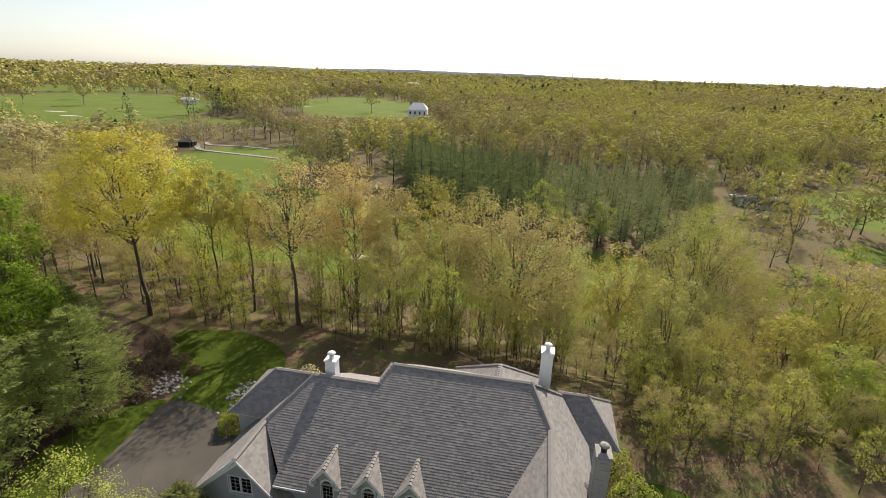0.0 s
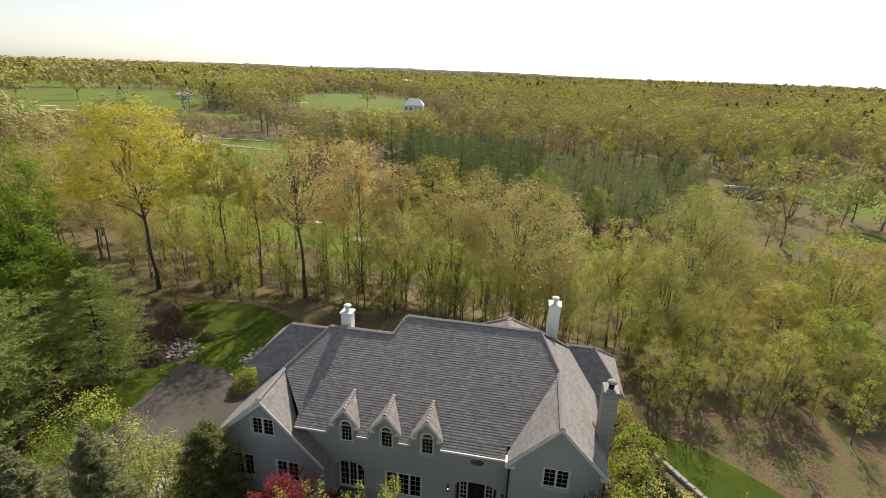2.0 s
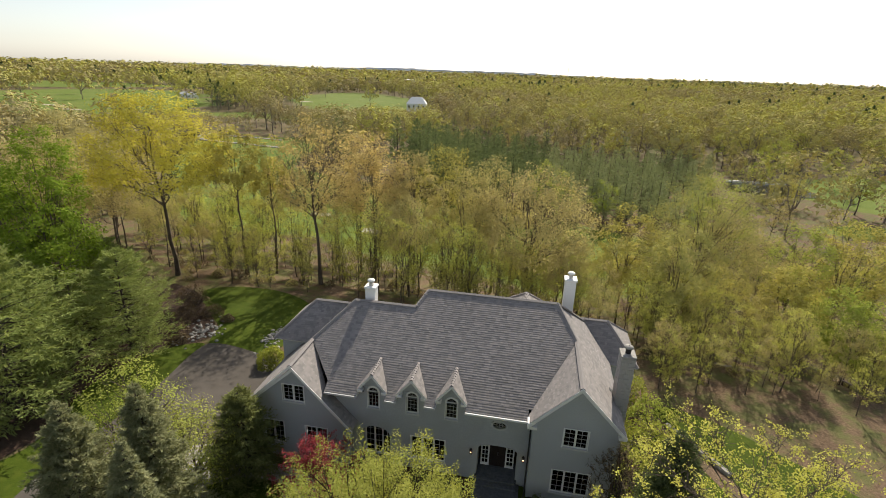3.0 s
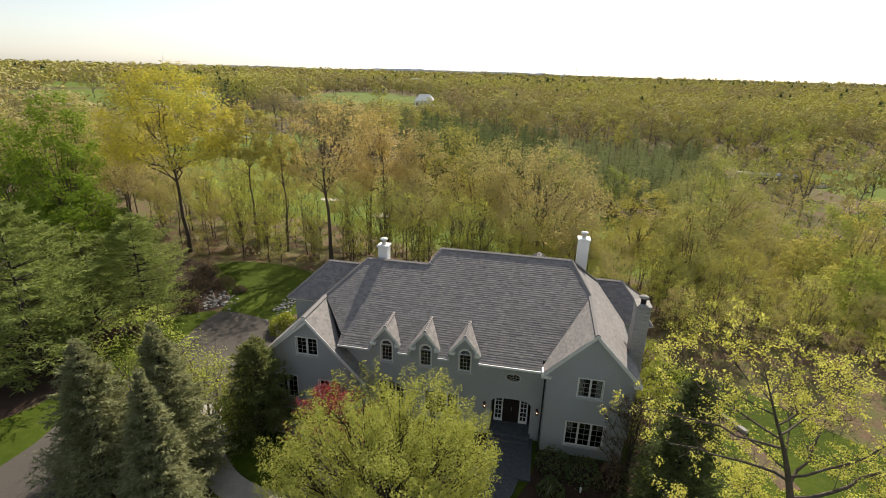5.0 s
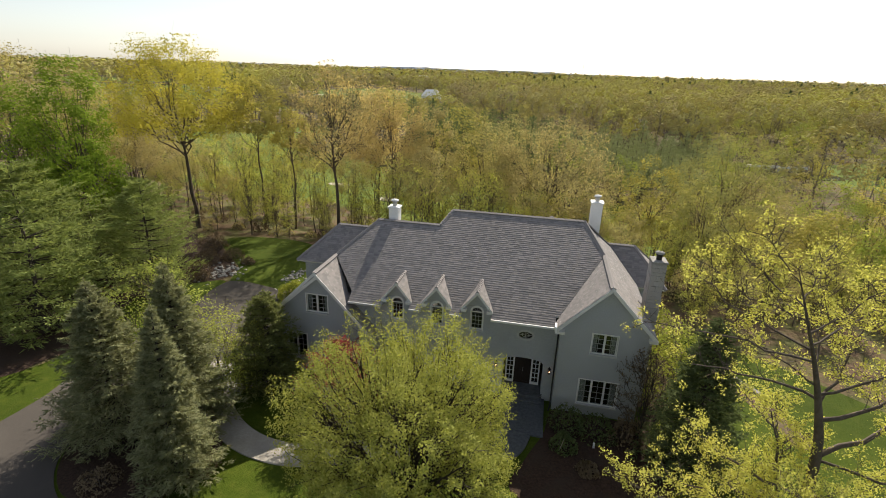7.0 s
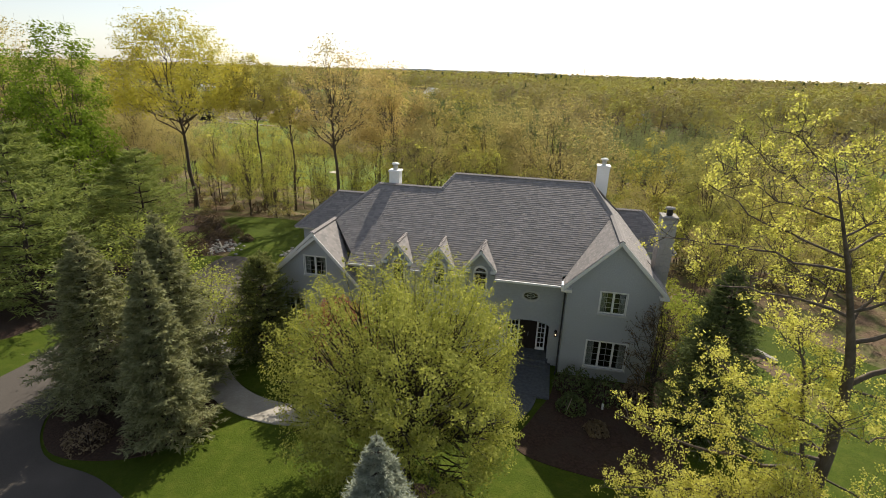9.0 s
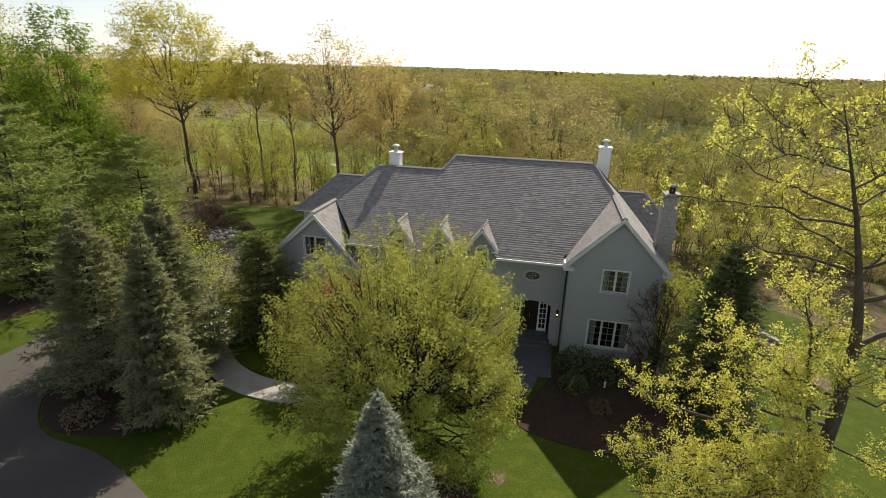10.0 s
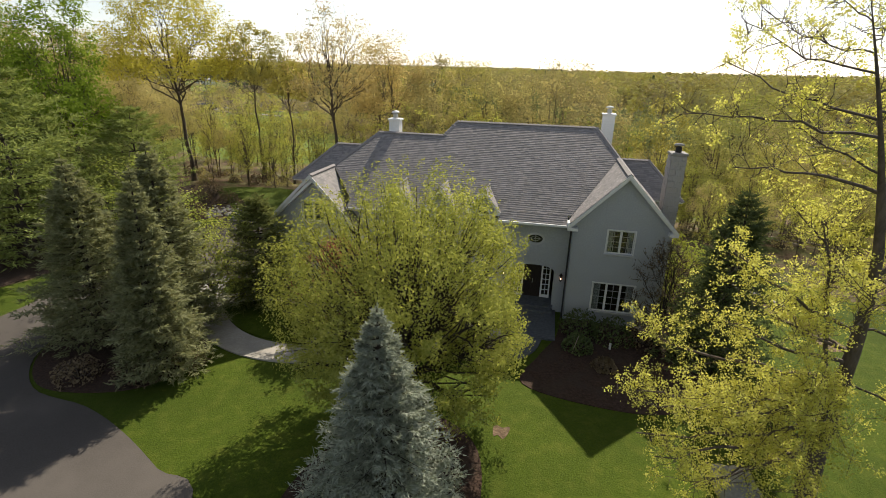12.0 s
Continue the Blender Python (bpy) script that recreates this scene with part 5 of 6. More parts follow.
make_tree("spring_tree", "low yellow-green tree behind the spruces", crown_tree(32, 5.4, 2.6, 0.12, 12, 90, 60, 0.12, 0.08, low=-0.7, puff=0.14, rise=(0.0, 0.12), bow=-0.04, tri=False), L_GREEN, at=(-16.0, 18.8, 0))
make_tree("evergreen_tree", "dark dense evergreen at the house corner", bough_tree(33, 6.3, 2.5, 30, 14, 18, 5, 0.18, 0.055, 0.12, 0.2, 0.02, power=0.60, jag=0.42), L_HEMLOCK, M_DARKBARK, at=(-13.5, 20.0, 0))
make_tree("japanese_maple", "low red-leaved maple before the house", leafy_tree(35, 4.3, 2.5, 0.12, 28, 8, 4, 15000, 0.09, 0.08, stems=3), L_RED, at=(-8.0, 18.6, 0))
make_tree("side_spruce", "dark green spruce beside the house", bough_tree(37, 8.6, 2.5, 34, 14, 17, 4, 0.22, 0.07, 0.3, 0.22, 0.03, power=0.75), L_YEW, M_DARKBARK, at=(10.6, 19.0, 0))


def big_maple():
    """Tall leaning tree: a dense low skirt of leafy limbs on one side, long bare limbs above."""
    rng = np.random.default_rng(77)
    line = np.array(((0, 0, -0.2), (-0.05, 0, 1.6), (-0.15, -0.1, 4.0), (-0.22, -0.3, 5.7), (-0.5, -0.5, 8.5), (-1.3, -1.0, 10.6), (-1.9, -1.4, 11.9), (-2.6, -1.9, 13.2), (-3.3, -2.2, 14.7)))
    m = len(line)
    fine = np.linspace(0, m - 1, 26)
    rad = np.interp(fine, np.arange(m), (0.34, 0.27, 0.22, 0.185, 0.14, 0.085, 0.055, 0.035, 0.008))
    line = np.column_stack([np.interp(fine, np.arange(m), line[:, c]) for c in range(3)])
    line[1:-1] = (line[:-2] + 2 * line[1:-1] + line[2:]) / 4
    trunk, wood, ends = [tube(line, rad, 9)], [], []

    def stem_at(z):
        return np.array([np.interp(z, line[:, 2], line[:, c]) for c in range(3)]), np.interp(z, line[:, 2], rad)

    def limb(a, b, r0, lift, spurs, dense, reach=1.0, first=0.3):
        a, b = np.array(a, float), np.array(b, float)
        ln = np.linalg.norm(b - a)
        q = curve_to(a, b, ln * lift, rng, 9, 0.014)
        wood.append(tube(q, r0 * (1 - 0.86 * np.linspace(0, 1, 9)) + 0.006, 5))
        for j in range(spurs):
            g = rng.uniform(first, 1.0)
            sa = np.array([np.interp(g, np.linspace(0, 1, 9), q[:, c]) for c in range(3)])
            d = rng.normal(size=3) + 0.7 * (b - a) / ln + np.array((0, 0, 0.45))
            sb = sa + d / np.linalg.norm(d) * rng.uniform(0.45, 1.3) * reach
            w = curve_to(sa, sb, 0.08, rng, 4, 0.04)
            wood.append(tube(w, (0.014, 0.011, 0.008, 0.004), 3))
            for t in range(4):
                ta = w[rng.integers(1, 4)]
                tb = ta + rng.normal(size=3) * 0.24 + np.array((0, 0, 0.12))
                wood.append(tube(np.array((ta, tb)), (0.008, 0.004), 3))
                if rng.random() < dense:
                    ends.append(tb)
            if rng.random() < dense + 0.2:
                ends.append(sb)
        return q

    # leafy skirt
    for n in range(24):
        x = rng.uniform(-6.6, -1.0)
        top = np.interp(x, (-6.6, -5.2, -3.6, -1.0), (5.2, 7.6, 9.4, 9.2))
        z = rng.uniform(0.6 + 0.25 * max(0.0, -x - 4.5), top)
        a, r = stem_at(np.clip(z * 0.55 + 1.6, 2.0, 7.8))
        limb(a, (x, rng.uniform(-3.2, 0.6), z), min(0.45 * r, 0.022 + 0.010 * abs(x)), 0.10, 15, 0.9)
    # second thin stem
    q = curve_to((-0.6, -0.3, 4.6), (-2.0, -0.4, 9.4), -0.35, rng, 9, 0.01)
    trunk.append(tube(q, np.linspace(0.075, 0.015, 9), 6))
    for g in (0.4, 0.55, 0.7, 0.85, 0.95):
        a = q[int(g * 8)]
        limb(a, a + np.array((rng.uniform(-1.3, 1.0), rng.uniform(-1, 1), rng.uniform(0.5, 1.3))), 0.025, 0.1, 8, 0.9, 0.8)
    # long limbs above, thinly leaved
    for z, b, r0, lift, n, dn in ((10.4, (-4.6, -0.6, 10.8), 0.085, -0.10, 12, 0.35), (10.9, (-3.4, -0.2, 12.4), 0.05, 0.1, 8, 0.5), (11.8, (-6.2, -0.8, 12.4), 0.085, -0.03, 13, 0.40), (9.6, (2.6, -0.6, 12.6), 0.12, 0.12, 20, 0.6), (8.1, (4.6, 0.3, 11.4), 0.24, 0.06, 26, 0.75), (8.0, (3.4, -1.4, 8.4), 0.08, 0.12, 18, 0.85), (6.4, (3.6, 0.6, 6.4), 0.07, 0.10, 18, 0.85), (4.6, (3.2, -1.2, 4.2), 0.06, 0.10, 16, 0.85), (10.2, (1.0, 1.4, 13.4), 0.08, 0.1, 18, 0.55), (12.2, (-5.0, 0.6, 14.4), 0.06, 0.08, 16, 0.45), (12.8, (-0.4, -0.8, 15.2), 0.06, 0.1, 18, 0.5), (13.2, (-5.2, -1.0, 15.6), 0.05, 0.1, 16, 0.4), (13.6, (-3.9, 0.9, 16.0), 0.045, 0.1, 15, 0.35), (13.8, (-1.6, -0.2, 16.4), 0.045, 0.1, 15, 0.35), (14.2, (-3.6, -0.8, 16.8), 0.035, 0.06, 12, 0.3), (12.4, (0.9, 0.6, 14.8), 0.05, 0.1, 16, 0.5), (11.2, (-0.6, 1.6, 13.6), 0.05, 0.1, 14, 0.5), (10.6, (2.0, -1.0, 14.2), 0.07, 0.1, 18, 0.5)):
        a, r = stem_at(z)
        b = (b[0], b[1], b[2] if b[2] < 11.5 else 11.5 + 0.68 * (b[2] - 11.5))
        limb(a, b, min(0.55 * r0, 0.6 * r), lift, n, dn * (0.75 if z > 10 else 1.0), 0.75, 0.22)
    ends = np.array(ends)
    off = rng.normal(size=(len(ends) * 32, 3))
    c = np.repeat(ends, 32, axis=0) + off * 0.085
    return join_np(trunk), join_np(wood), cards(rng, c, 0.062, 0.3 * off + np.array((0, 0, 0.3)), 0.8, 0.65, True)


make_tree("maple_tree", "tall leaning maple with sparse bright yellow-green leaf tufts", big_maple(), L_MAPLE, M_MAPLEBARK, at=(11.5, 11.3, 0))

make_shrub("boxwood", "clipped yellow-green boxwood by the garage", shrub_arrays(41, 1.35, 1.6, 3200, 0.13), L_BOX, (-18.2, 31.7, 0))
for i, (x, y, r) in enumerate(((-29.6, 34.4, 1.3), (-30.4, 37.0, 1.5), (-28.6, 38.6, 1.2), (-31.5, 40.0, 1.6), (-28.2, 33.2, 0.9), (-33.5, 42.0, 1.5), (-26.4, 37.8, 0.7), (-13.2, 12.9, 0.9), (-14.6, 11.6, 1.1), (-17.0, 10.9, 1.0))):
    make_shrub("dry_shrub", "bare brown twiggy shrub in dry mulch", shrub_arrays(90 + i, r, r * 0.9, 700, 0.13, 30), L_BROWN, (x, y, 0), group="dry shrubs")
make_shrub("blossom_shrub", "cream-flowering shrub behind the garage", shrub_arrays(42, 2.3, 2.6, 1800, 0.2), L_CREAM, (-14.6, 37.0, 0))
for i, (x, y, r, h, mt) in enumerate(((4.6, 20.6, 1.1, 1.3, L_YEW), (6.2, 20.4, 1.2, 1.1, L_YEW), (4.4, 18.9, 0.8, 0.8, L_YEW), (-2.6, 21.3, 1.0, 0.9, L_YEW), (-0.9, 21.5, 0.9, 0.9, L_YEW), (-4.4, 21.2, 1.0, 1.0, L_YEW), (7.8, 20.2, 1.0, 1.5, L_BROWN), (5.6, 17.4, 0.6, 0.5, L_BROWN))):
    make_shrub("foundation_shrub", "dark rounded foundation shrub in shaded mulch" if mt is L_YEW else "thin brown twiggy shrub in shaded mulch", shrub_arrays(50 + i, r, h, 900, 0.13), mt, (x, y, 0.05), group="foundation shrubs")
for i, (x, y, r, h) in enumerate(((11.6, 27.5, 1.9, 2.6), (12.6, 30.5, 2.0, 2.4), (11.4, 33.5, 1.8, 2.2), (10.2, 20.2, 1.2, 2.6), (10.6, 24.2, 1.6, 2.8))):
    make_shrub("hedge_shrub", "loose yellow-green shrub along the house side", shrub_arrays(70 + i, r, h, 1500, 0.17), L_GREEN if i % 2 else L_BOX, (x, y, 0), group="side shrubs")
make_tree("side_tree", "thin bare-limbed small tree against the house corner", leafy_tree(80, 5.4, 1.8, 0.12, 26, 8, 5, 3200, 0.08, 0.06, stems=4), L_BROWN, M_DARKBARK, at=(8.4, 20.6, 0))


def boulder(seed, r, at, label, name="boulder", squash=0.75, group=""):
    bm = bmesh.new()
    bmesh.ops.create_icosphere(bm, subdivisions=3 if r > 0.5 else 2, radius=r)
    for vtx in bm.verts:
        n = noise.noise(vtx.co / r * 1.1 + Vector((seed, 0, 0))) * 0.35 + noise.noise(vtx.co / r * 3.0 + Vector((0, seed, 0))) * 0.08
        vtx.co *= 1 + n
        vtx.co.z *= squash
    me = bpy.data.meshes.new(name)
    bm.to_mesh(me)
    bm.free()
    me.materials.append(M_ROCK)
    for p in me.polygons:
        p.use_smooth = True
    ob = new(name, me)
    ob.location = at
    return tagged(ob, label, "rock", group)


boulder(3, 0.72, (9.2, 10.9, 0.3), "large pale grey boulder on the lawn")
rk = random.Random(8)
for cx, cy, n, sx, sy in ((-27.5, 35.2, 110, 1.9, 2.0), (-20.3, 36.0, 70, 1.1, 1.9)):
    for i in range(n):
        r = rk.uniform(0.06, 0.19)
        q = boulder(rk.random() * 50, r, (cx + rk.gauss(0, sx * 0.5), cy + rk.gauss(0, sy * 0.5), r * 0.25), "weathered pale stone in a loose rock border", "border_stone", 0.65, "rock border stones")
for i in range(9):
    t = i / 8
    w = rk.uniform(0.5, 0.8)
    st = new("edging_stone", mesh_data("edging_stone", *box(-w / 2, w / 2, -0.2, 0.2, -0.1, 0.22), M_ROCK))
    bm = bmesh.new()
    bm.from_mesh(st.data)
    bmesh.ops.bevel(bm, geom=bm.edges[:], offset=0.05, segments=2, affect="EDGES")
    bm.to_mesh(st.data)
    bm.free()
    st.matrix_basis = pose(14.0 + 2.6 * t, 30.6 - 3.8 * t, 0.05, 0, 0, -56 + rk.uniform(-8, 8))
    tagged(st, "flat pale stone of a low garden edging", "stone", "edging stones")
slab("gravel_path", ribbon([(13.0, 31.4), (14.0, 29.4), (15.4, 27.5), (16.6, 25.2), (17.6, 22)], 1.2), 0.045, M_LITTER, "narrow worn path beside the edging stones", "path", 0.05)


# ---- pines on the drive side ----
pine_sets = [bough_tree(100 + i, 12.0, 4.6, 19, 9, 26, 6, 0.32, 0.085, 0.08, 0.16, 0.03, 0.2, jag=0.4, spread=0.5, dome=True, up=0.3) for i in range(3)]
pine_src = []
for i, (x, y, h, k) in enumerate(((-32.4, 21.6, 12.4, 0), (-30.6, 30.4, 9.7, 1), (-36.6, 27.5, 9.0, 2), (-37.5, 36.0, 8.0, 0), (-42.0, 37.5, 8.0, 1), (-39.5, 23.0, 10, 2), (-43, 29, 9.5, 0), (-39.5, 31.5, 9.0, 2), (-39, 16, 10, 2))):
    if i < 3:
        pine_src.append(make_tree("white_pine", "soft dark green white pine beyond the drive", pine_sets[k], L_PINE, M_DARKBARK, "pines beyond the drive", at=(x, y, 0), rz=i * 67, sc=h / 12.0))
    else:
        copy_thing(pine_src[k], pose(x, y, 0, 0, 0, i * 71) @ Matrix.Scale(h / 12.0, 4))


# ---- woods behind the house ----
KINDS = []
for i in range(5):
    KINDS.append(("olive", crown_tree(200 + i, 17.0, 4.6, 0.42, 9, 74, 82, 0.185, 0.13, twigs=3, puff=0.15)))
for i in range(2):
    KINDS.append(("yellow", crown_tree(220 + i, 17.0, 4.4, 0.40, 9, 74, 84, 0.185, 0.13, twigs=2)))
for i in range(2):
    KINDS.append(("green", crown_tree(240 + i, 16.0, 3.4, 0.22, 10, 76, 80, 0.185, 0.12, low=-0.8, twigs=2)))
LEAFMAT = {"olive": L_OLIVE, "yellow": L_YELLOW, "green": L_GREEN}
LABELS = {"olive": "tall woodland tree with thin olive-brown spring leaves", "yellow": "tall woodland tree with bright yellow-green spring leaves", "green": "slender woodland tree in fresh green leaf"}
sources = [None] * len(KINDS)
placed = []


def wood_tree(k, x, y, h, turn):
    kind, arr = KINDS[k]
    base = 17.0 if kind != "green" else 16.0
    m = pose(x, y, float(ground_z(x, y)) - 0.05, 0, 0, turn) @ Matrix.Scale(h / base, 4)
    if sources[k] is None:
        sources[k] = make_tree("woodland_tree", LABELS[kind], arr, LEAFMAT[kind], group="woodland trees")
        sources[k].matrix_basis = m
        return sources[k]
    return copy_thing(sources[k], m)


# the trees that stand out of the wood's front: place, top, crown radius, clear stem, leaf
HEROES = (
    ("big_yellow_tree", "huge spreading tree with a bright yellow-green dome", L_DOME, -39.1, 46.6, 21.0, 6.7, 0.44, 16, 190, 78, 0.30),
    ("tall_brown_tree", "tall tree with a rounded olive-brown crown of fine twigs", L_RUST, -22.0, 50.3, 19.5, 4.7, 0.40, 13, 150, 26, 0.28),
    ("spreading_tree", "broad tree with a low domed olive crown", L_OLIVE, 3.2, 55.6, 13.9, 7.2, 0.34, 15, 170, 62, 0.26),
    ("tall_brown_tree", "tall tree with thin rust-coloured spring leaves", L_RUST, -17.6, 58.0, 16.7, 4.7, 0.42, 10, 110, 48, 0.2),
    ("tall_brown_tree", "tall tree with thin rust-coloured spring leaves", L_RUST, -20.8, 61.0, 16.6, 4.0, 0.42, 9, 90, 48, 0.18),
    ("yellow_tree", "slender tree with a yellow-green crown", L_YELLOW, -32.0, 50.0, 17.8, 2.8, 0.55, 8, 64, 60, 0.17),
    ("yellow_tree", "slender tree with a yellow-green crown", L_YELLOW, -29.0, 52.5, 16.2, 2.7, 0.5, 8, 60, 60, 0.16),
    ("olive_tree", "slim olive woodland tree with upright limbs", L_OLIVE, -12.4, 58.0, 15.0, 3.3, 0.42, 9, 74, 58, 0.17),
    ("olive_tree", "round-topped olive tree at the back of the wood", L_YELLOW, -9.7, 66.0, 14.4, 4.4, 0.4, 10, 96, 52, 0.2),
    ("olive_tree", "round-topped olive tree at the back of the wood", L_OLIVE, -2.4, 66.0, 13.2, 4.8, 0.4, 10, 100, 54, 0.2),
    ("olive_tree", "domed olive tree with a short stem", L_OLIVE, -5.6, 57.0, 13.3, 4.5, 0.34, 10, 96, 56, 0.2),
    ("yellow_tree", "bright yellow-green tree behind the house", L_YELLOW, 14.4, 56.2, 10.1, 3.9, 0.3, 10, 90, 52, 0.16),
    ("broad_green_tree", "broad soft olive-green tree behind the house", L_SOFT, 24.6, 65.0, 12.8, 7.0, 0.24, 14, 170, 62, 0.24),
    ("bright_green_tree", "round tree in fresh green leaf", L_GREEN, 33.2, 84.0, 10.0, 5.2, 0.24, 10, 96, 60, 0.18),
    ("bright_green_tree", "round tree in fresh green leaf", L_GREEN, 36.0, 62.0, 7.8, 4.2, 0.24, 10, 96, 60, 0.17),
    ("yellow_tree", "round tree with yellow leaves at the edge of the wood", L_YELLOW, 41.5, 62.0, 9.3, 4.5, 0.26, 10, 96, 56, 0.18),
    ("small_yellow_tree", "small rounded tree bright with yellow leaves", L_YELLOW, 29.5, 50.0, 7.2, 3.2, 0.2, 10, 96, 60, 0.14),
    ("bright_green_tree", "small tree in fresh green leaf", L_GREEN, 32.6, 45.5, 6.6, 2.9, 0.2, 9, 80, 56, 0.13),
    ("soft_green_tree", "soft olive-green tree beside the wood", L_SOFT, 17.6, 48.0, 10.6, 3.4, 0.2, 9, 90, 56, 0.15),
    ("bright_green_tree", "tall tree in dense bright green leaf", L_LUSH, -37.9, 31.8, 19.0, 3.5, 0.30, 12, 150, 70, 0.22),
    ("bright_green_tree", "tall tree in dense bright green leaf", L_LUSH, -44.0, 31.4, 17.2, 4.3, 0.16, 13, 170, 70, 0.22),
    ("olive_tree", "tall thin olive tree beyond the pines", L_OLIVE, -50.5, 45.0, 16.4, 3.2, 0.4, 9, 74, 52, 0.16),
    ("olive_tree", "tall olive tree beyond the pines", L_OLIVE, -55.0, 40.0, 20.3, 4.6, 0.36, 10, 100, 56, 0.2),
    ("olive_tree", "tall olive tree far along the wood", L_OLIVE, -67.0, 60.0, 17.0, 4.2, 0.4, 10, 92, 56, 0.2),
    ("olive_tree", "tall olive tree far along the wood", L_OLIVE, -57.0, 57.0, 15.6, 4.0, 0.4, 10, 92, 56, 0.2),
)
for i, (nm, lab, mt, x, y, top, rad, clear, limbs, tufts, per, r0) in enumerate(HEROES):
    gz = float(ground_z(x, y))
    full = mt in (L_GREEN, L_SOFT, L_LUSH)
    arr = crown_tree(601 + i, top - gz, rad, clear, limbs, tufts, int(1.6 * per), 0.20, 0.85 * r0, low=-0.75 if full else -0.4, puff=0.14 if rad < 6 else 0.11, gap=0.1 if mt is L_RUST else 0.0)
    make_tree(nm, lab, arr, mt, at=(x, y, gz - 0.05))
    placed.append((x, y))
rw = random.Random(21)
tries = 0
SKYLINE = ((-90, -70, -58, -44, -34, -25, -17, -10, 3, 13, 22, 30, 36, 60), (14.5, 14.5, 13.5, 13.5, 13.5, 14.0, 12.5, 11.5, 10.5, 8.0, 9.5, 8.0, 5.0, 5.0))
while len(placed) < 115 and tries < 9000:
    tries += 1
    x, y = rw.uniform(-90, 58), rw.uniform(40, 78)
    edge = 38 if x < -55 else (46.5 if x < 9 else (40 if x < 15 else 38))
    if y < edge + rw.uniform(0, 3) or (y > 70 and -75 < x < 12) or x < -1.25 * y or x > 0.66 * y + 4:
        continue
    if float(open_ground(np.array([x]), np.array([y]))[0]) > -0.03:
        continue
    if any((x - a) ** 2 + (y - b) ** 2 < (14 if x < 9 else 20) for a, b in placed) or (-31 < x < -15 and y < 62):
        continue
    placed.append((x, y))
    t = rw.random()
    k = rw.randrange(5) if t < (0.72 if x < 9 else 0.8) else (5 + rw.randrange(2) if t < 0.84 else 7 + rw.randrange(2))
    h = (float(np.interp(x, *SKYLINE)) - float(ground_z(x, y))) * rw.uniform(0.72, 1.0)
    wood_tree(k, x, y, h, rw.uniform(0, 360))
# slender trees close behind the house
n = 0
while n < 16:
    x, y = rw.uniform(14, 40), rw.uniform(36.5, 49)
    if any((x - a) ** 2 + (y - b) ** 2 < 9 for a, b in placed) or x > 0.66 * y + 6:
        continue
    placed.append((x, y))
    n += 1
    wood_tree(rw.randrange(5), x, y, (7.5 - 0.06 * x - float(ground_z(x, y))) * rw.uniform(0.8, 1.0), rw.uniform(0, 360))
# thin saplings and undergrowth among the trunks
sap = [crown_tree(300 + i, 9.0, 1.5, 0.16, 8, 34, 24, 0.14, 0.045, low=-0.9, wide=0.45, puff=0.22, twigs=1) for i in range(4)]
sap_src = [None] * 4
count, tries = 0, 0
while count < 250 and tries < 6000:
    tries += 1
    x, y = rw.uniform(-85, 55), rw.uniform(40, 74)
    if count % 4 == 0:
        x, y = rw.uniform(-38, 9), rw.uniform(46, 53)
    elif count % 3 == 1:
        x, y = rw.uniform(13, 36), rw.uniform(34, 48)
    edge = 46 if x < 9 else (39 if x < 14 else 35.5)
    if (y < edge and x > -56) or x < -1.36 * y - 6 or x > 0.66 * y + 8:
        continue
    count += 1
    k = rw.randrange(4)
    gz = float(ground_z(x, y))
    room = (float(np.interp(x, *SKYLINE)) - 1.5 - gz) / float(sap[k][1][0][:, 2].max())
    m = pose(x, y, gz - 0.05, 0, 0, rw.uniform(0, 360)) @ Matrix.Scale(min(rw.uniform(0.55, 1.55), room), 4)
    if sap_src[k] is None:
        sap_src[k] = make_tree("sapling", "thin understorey sapling with scattered light green leaves", sap[k], L_SAPLING, group="woodland saplings")
        sap_src[k].matrix_basis = m
    else:
        copy_thing(sap_src[k], m)
brush = [shrub_arrays(330 + i, 1.4, 1.5, 260, 0.24, 20) for i in range(2)]
br_src = [None] * 2
for i in range(70):
    x = rw.uniform(-60, 45)
    y = (45.2 if x < 9 else 39) + rw.uniform(0, 12)
    k = i % 2
    m = pose(x, y, float(ground_z(x, y)), 0, 0, rw.uniform(0, 360)) @ Matrix.Scale(rw.uniform(0.5, 1.2), 4)
    if br_src[k] is None:
        br_src[k] = make_shrub("brush", "low dry brush at the edge of the wood", brush[k], (L_BROWN, L_OLIVE)[k], (0, 0, 0), "brush", group="woodland brush")
        br_src[k].matrix_basis = m
    else:
        copy_thing(br_src[k], m)

for a, bb in (((23.0, 47.0), (28.0, 42.2)), ((26.5, 41.0), (29.5, 44.6)), ((19.0, 39.5), (23.4, 40.6)), ((-2.4, 47.0), (1.2, 45.6)), ((30.0, 40.0), (33.6, 43.4))):
    mx_, my_ = (a[0] + bb[0]) / 2, (a[1] + bb[1]) / 2
    pts = [(a[0], a[1], float(ground_z(*a)) + 0.9), (mx_ + 0.1, my_, float(ground_z(mx_, my_)) + 0.45), (bb[0], bb[1], float(ground_z(*bb)) + 0.06)]
    tagged(put("fallen_log", *tube(np.array(pts), (0.05, 0.09, 0.12), 6), M_FALLEN), "pale weathered trunk fallen on the leaf litter", "log", "fallen logs")

